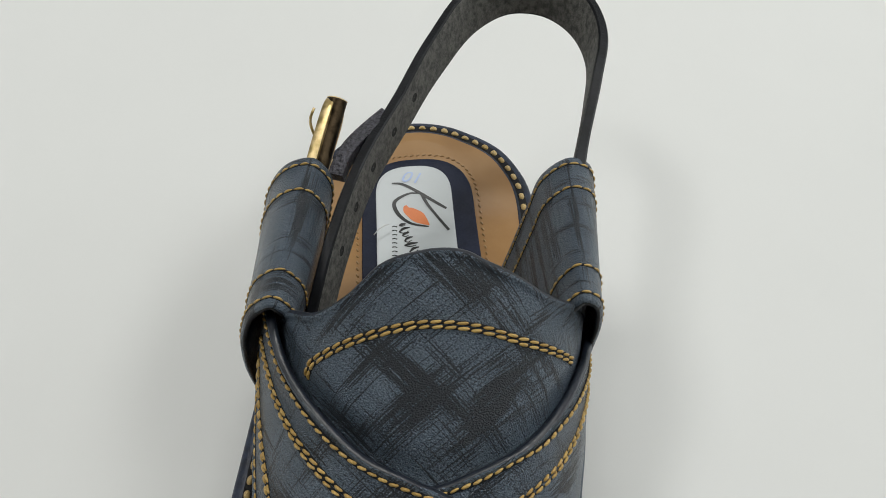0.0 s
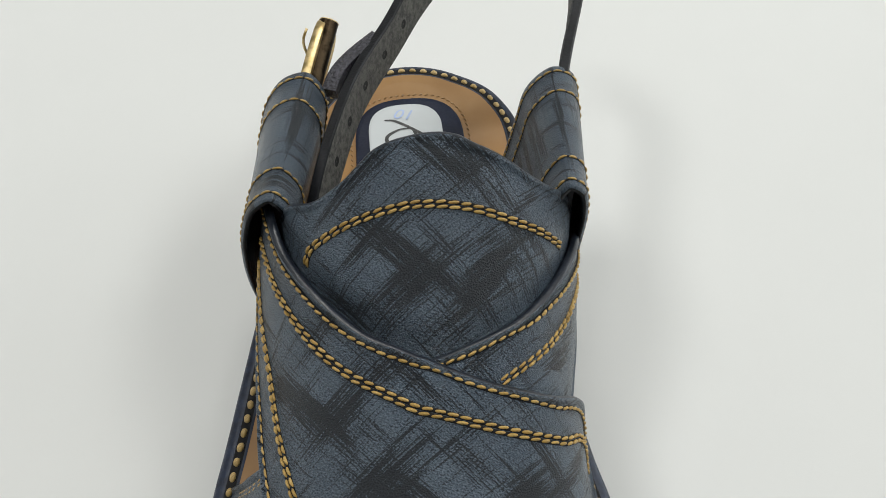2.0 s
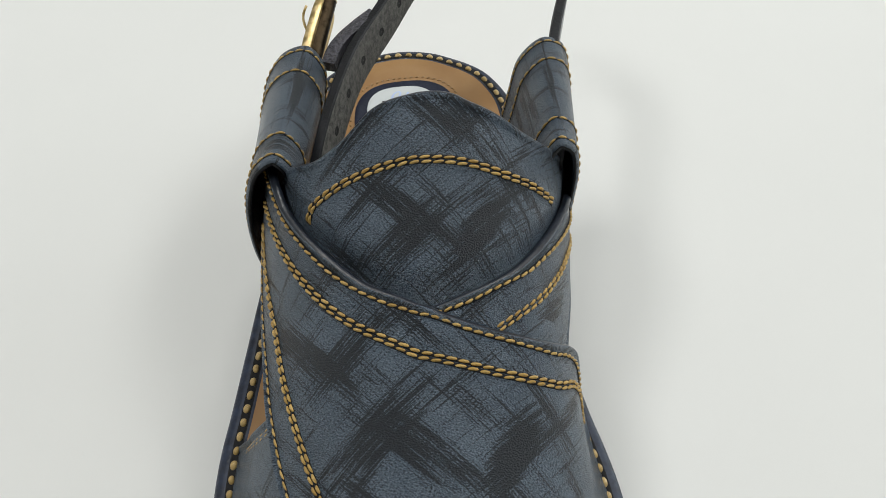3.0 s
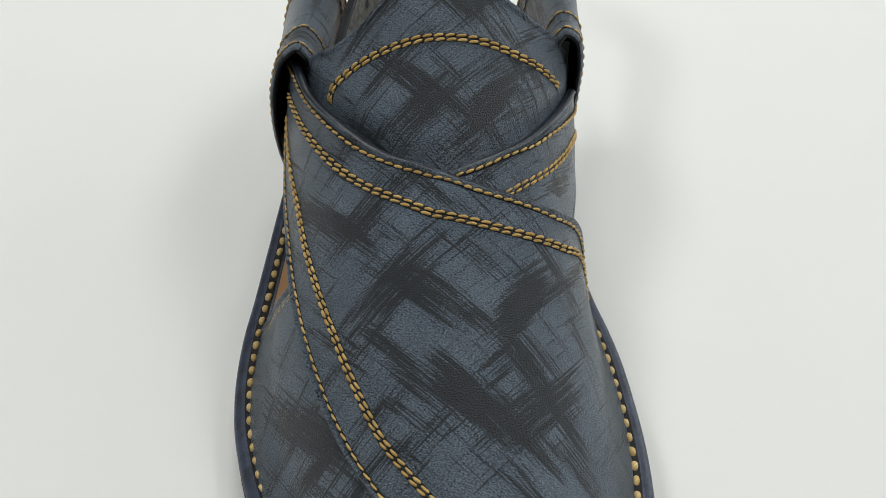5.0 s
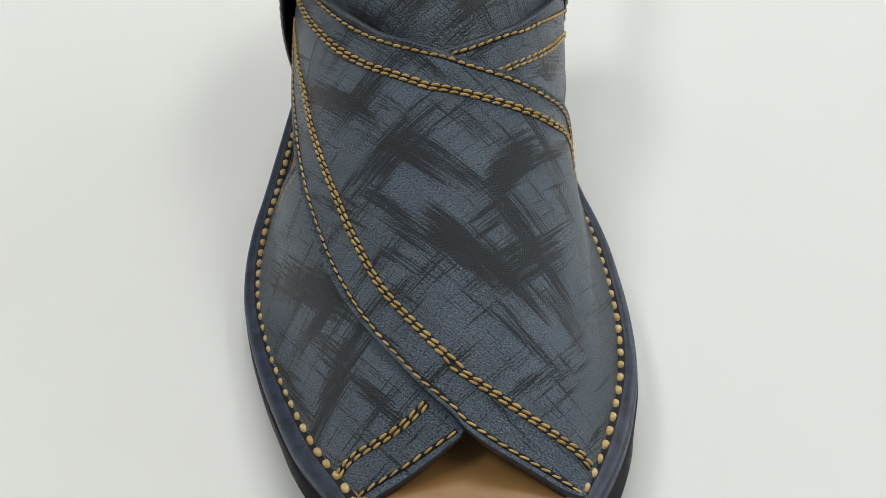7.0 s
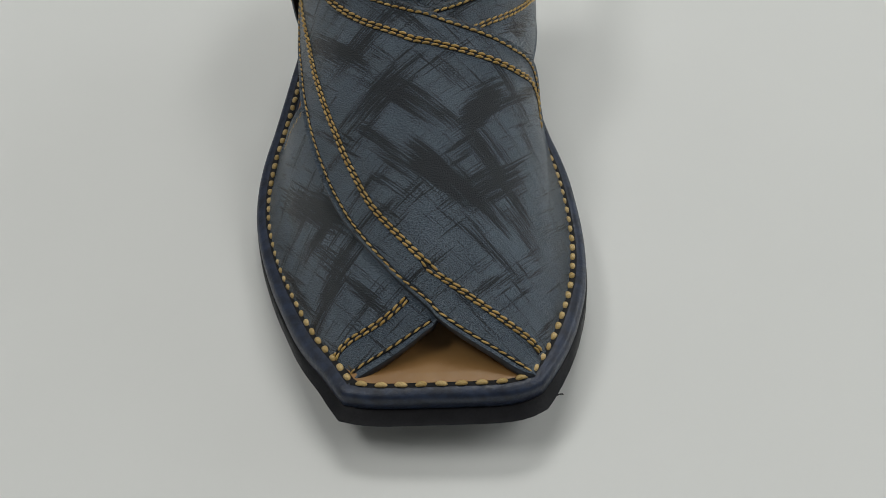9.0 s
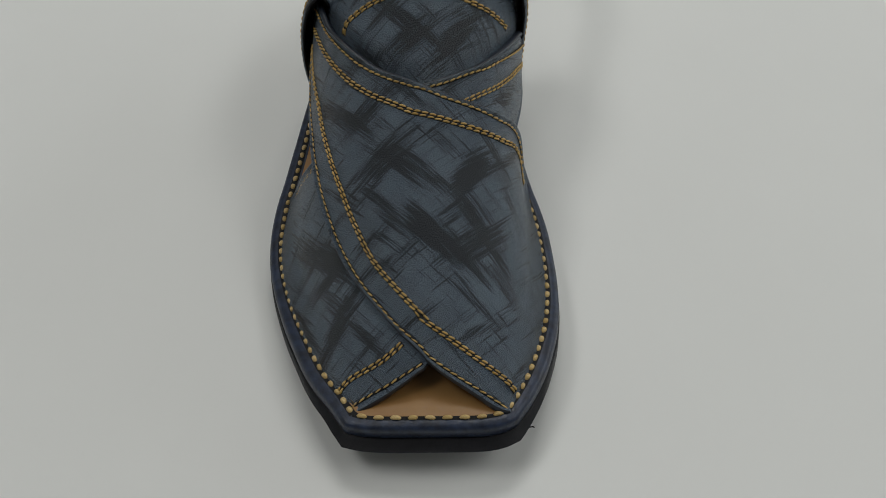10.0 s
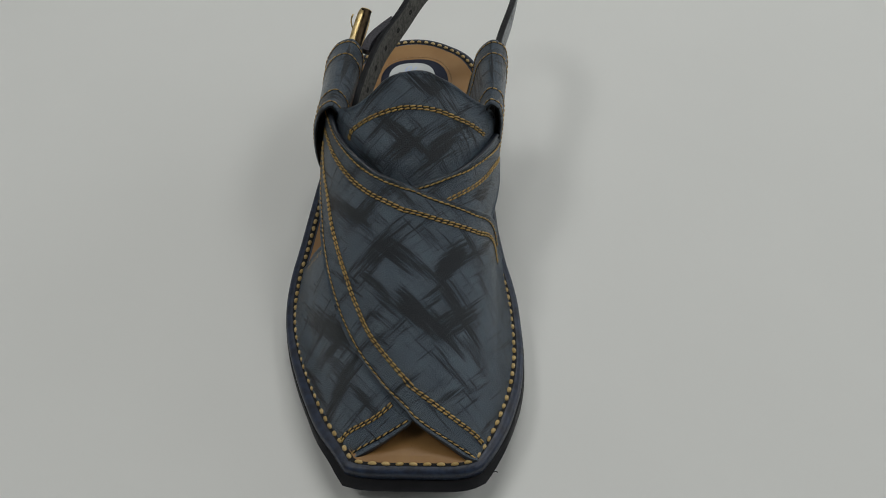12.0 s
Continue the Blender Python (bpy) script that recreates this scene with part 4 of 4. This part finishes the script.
STRAP = [(31, 166, 69, 0), (31.6, 180, 69.5, 0), (32.4, 196, 70.5, 2), (35.2, 211, 74, 1), (42.6, 236, 81, 4), (45.3, 252, 84, 9), (41.2, 267.5, 85.4, 15), (31, 277.5, 85.6, 14), (18, 279, 85.2, 14),
         (5.6, 271.6, 83.6, 16), (-6.0, 254, 80.2, 10), (-15.6, 235.4, 76.4, 4), (-26.5, 213, 71, 3), (-33.6, 190, 65, 5), (-38.6, 168, 57, 4)]
strap, s_q, s_up, s_out = ribbon("heel_strap", STRAP, 14.6, 3.2, sandal, "slingback heel strap, slate leather outside and grey suede inside", SKIN_LOOSE, LINING, EDGE)


def punched_hole(i):
    """A small dark eyelet on the strap's inside."""
    q, u, o = s_q[i, :3], s_up[i], s_out[i]
    w = np.cross(u, o)
    verts = []
    for r, h in ((1.5, 1.62), (1.3, 1.7), (1.1, 1.64), (0.2, 1.63)):
        for j in range(14):
            c, s = math.cos(2 * math.pi * j / 14), math.sin(2 * math.pi * j / 14)
            verts.append(mm(q - o * h + u * (c * r) + w * (s * r)))
    link("strap_hole", mesh_from("strap_hole", verts, grid_faces(4, 14, close_cols=True)), HOLE_SHADE, strap)


for i in (84, 90, 96, 102, 108):
    punched_hole(i)

# ---- buckle ----
def buckle_frame():
    """A brass frame standing on edge at the end of the side band, rounded bars."""
    loop, lo, hi = [], Vector((-42.0, 204, 77)), Vector((-36.6, 225.4, 88.4))
    way = (hi - lo).normalized()
    down = Vector((0.16, 0.6, -0.78))
    down = (down - way * down.dot(way)).normalized()
    L, H = (hi - lo).length, 11.0
    for i in range(48):
        t = 2 * math.pi * i / 48
        c, s = math.cos(t), math.sin(t)
        u = 0.5 + 0.5 * math.copysign(abs(c) ** 0.35, c)
        v = 0.5 - 0.5 * math.copysign(abs(s) ** 0.35, s)
        loop.append(lo + way * (u * L) + down * (v * H))
    n, sides = len(loop), 10
    across = way.cross(down).normalized()
    verts = []
    for i, q in enumerate(loop):
        t = (loop[(i + 1) % n] - loop[i - 1]).normalized()
        o = t.cross(across).normalized()
        for k in range(sides):
            c, s = math.cos(2 * math.pi * k / sides), math.sin(2 * math.pi * k / sides)
            verts.append(mm(q + across * (1.55 * math.copysign(abs(c) ** 0.4, c)) + o * (1.15 * math.copysign(abs(s) ** 0.45, s))))
    return mesh_from("frame", verts, grid_faces(n, sides, close_rows=True, close_cols=True)), lo, hi, way, down, across


_me, b_lo, b_hi, b_way, b_down, b_across = buckle_frame()
buckle = link("buckle", sharp(_me, 32), BRASS, sandal, "worn brass buckle standing on edge")


def roller():
    """A hollow tube on the frame's bar, open at its end."""
    off = Vector((1.3, 0.3, -2.6))
    ends = [b_lo + off + b_way * 1.0, b_hi + off + b_way * 1.2]
    side = b_way.cross(Vector((0.3, 0.2, 1))).normalized()
    nor = side.cross(b_way)
    verts = []
    for e, r in ((0, 3.1), (1, 3.0), (1, 3.1), (1, 2.55), (0, 2.55)):
        for k in range(28):
            c, s = math.cos(2 * math.pi * k / 28), math.sin(2 * math.pi * k / 28)
            verts.append(mm(ends[e] + b_way * (0.25 if r == 3.1 and e else 0) + side * (c * r) + nor * (s * r)))
    me = mesh_from("roller", verts, grid_faces(5, 28, close_cols=True))
    me.materials.append(BRONZE)
    me.materials.append(BRASS)
    idx = np.zeros(len(me.polygons), np.int32)
    idx[28:84] = 1
    me.polygons.foreach_set("material_index", idx)
    return link("roller", sharp(me, 30), None, buckle, "dark bronze hollow roller of the buckle")


roller()
v, f = tube([(-41.0, 222.6, 87.4), (-41.6, 221.8, 86.4), (-42.1, 221.1, 85.2), (-42.3, 220.5, 83.8), (-42.0, 219.7, 82.3), (-41.3, 218.7, 80.8), (-40.0, 217.1, 79)], 0.42, 8)
link("prong", mesh_from("prong", v, f), BRASS, buckle, "thin bent brass prong")
keeper, _, _, _ = ribbon("buckle_tab", [(-34.2, 208.5, 74.0, 0), (-32.8, 213, 75.4, 0), (-30.4, 217.5, 76.6, 2), (-26.0, 222.4, 78.2, 4), (-20.6, 227.6, 79.6, 4)], 4.4, 4.4, sandal, "short frayed dark leather tab at the buckle", FRAYED, FRAYED, FRAYED, 60)
v, f = tube([(-27.5, 222, 29.2), (-26.0, 223, 31), (-23.8, 224.5, 31.2), (-22.5, 225.4, 30.6)], 0.2, 6)
link("loose_thread", mesh_from("loose_thread", v, f), WHITE_THREAD, pad, "loose white thread end")
v, f = tube([(33.2, 8.6, 10.5), (34.2, 8.7, 11.0), (34.9, 8.4, 11.7), (35.1, 7.9, 12.3)], 0.22, 6)
link("loose_fibre", mesh_from("loose_fibre", v, f), BLACK, sandal, "tiny dark fibre caught on the sole's edge")


# ---- welt stitches, one by one ----
rand = [o for o in sandal.children if o.name.startswith("rand")][0]
_rz = bed(RING[:, 1])
_side = np.stack([RING[:260, 0], RING[:260, 1], _rz[:260] + 0.1], 1)
_toe = np.stack([toe_line[:, 0], toe_line[:, 1], bed(toe_line[:, 1]) + 0.1], 1)
_up = np.array([0, 0, 1.0])
seam_shade(_side, np.repeat(_up[None], 260, 0), 1.5, rand, 0.1)
seam_shade(_toe, np.repeat(_up[None], len(_toe), 0), 1.1, rand, 0.1)
stitch_row(_side, np.repeat(_up[None], 260, 0), 4.4, rand, CORD_STITCH, 0.0, 0, True, "cord_stitch", 0.0, 11.0)
stitch_row(_toe, np.repeat(_up[None], len(_toe), 0), 5.3, rand, TOE_STITCH, 0.1, 0, True, "cord_stitch", 0.4, 6.0)

# the raw cut edge of the upper, just inside the welt stitches
_edge = ring(-2.3)
for lo, hi in ((1, 50), (200, 258)):
    pts = [(u, v, float(bed(v)) + 0.75) for u, v in _edge[lo:hi]]
    v, f = tube(pts, 0.42, 6)
    link("cut_edge", mesh_from("cut_edge", v, f), RAW, rand)
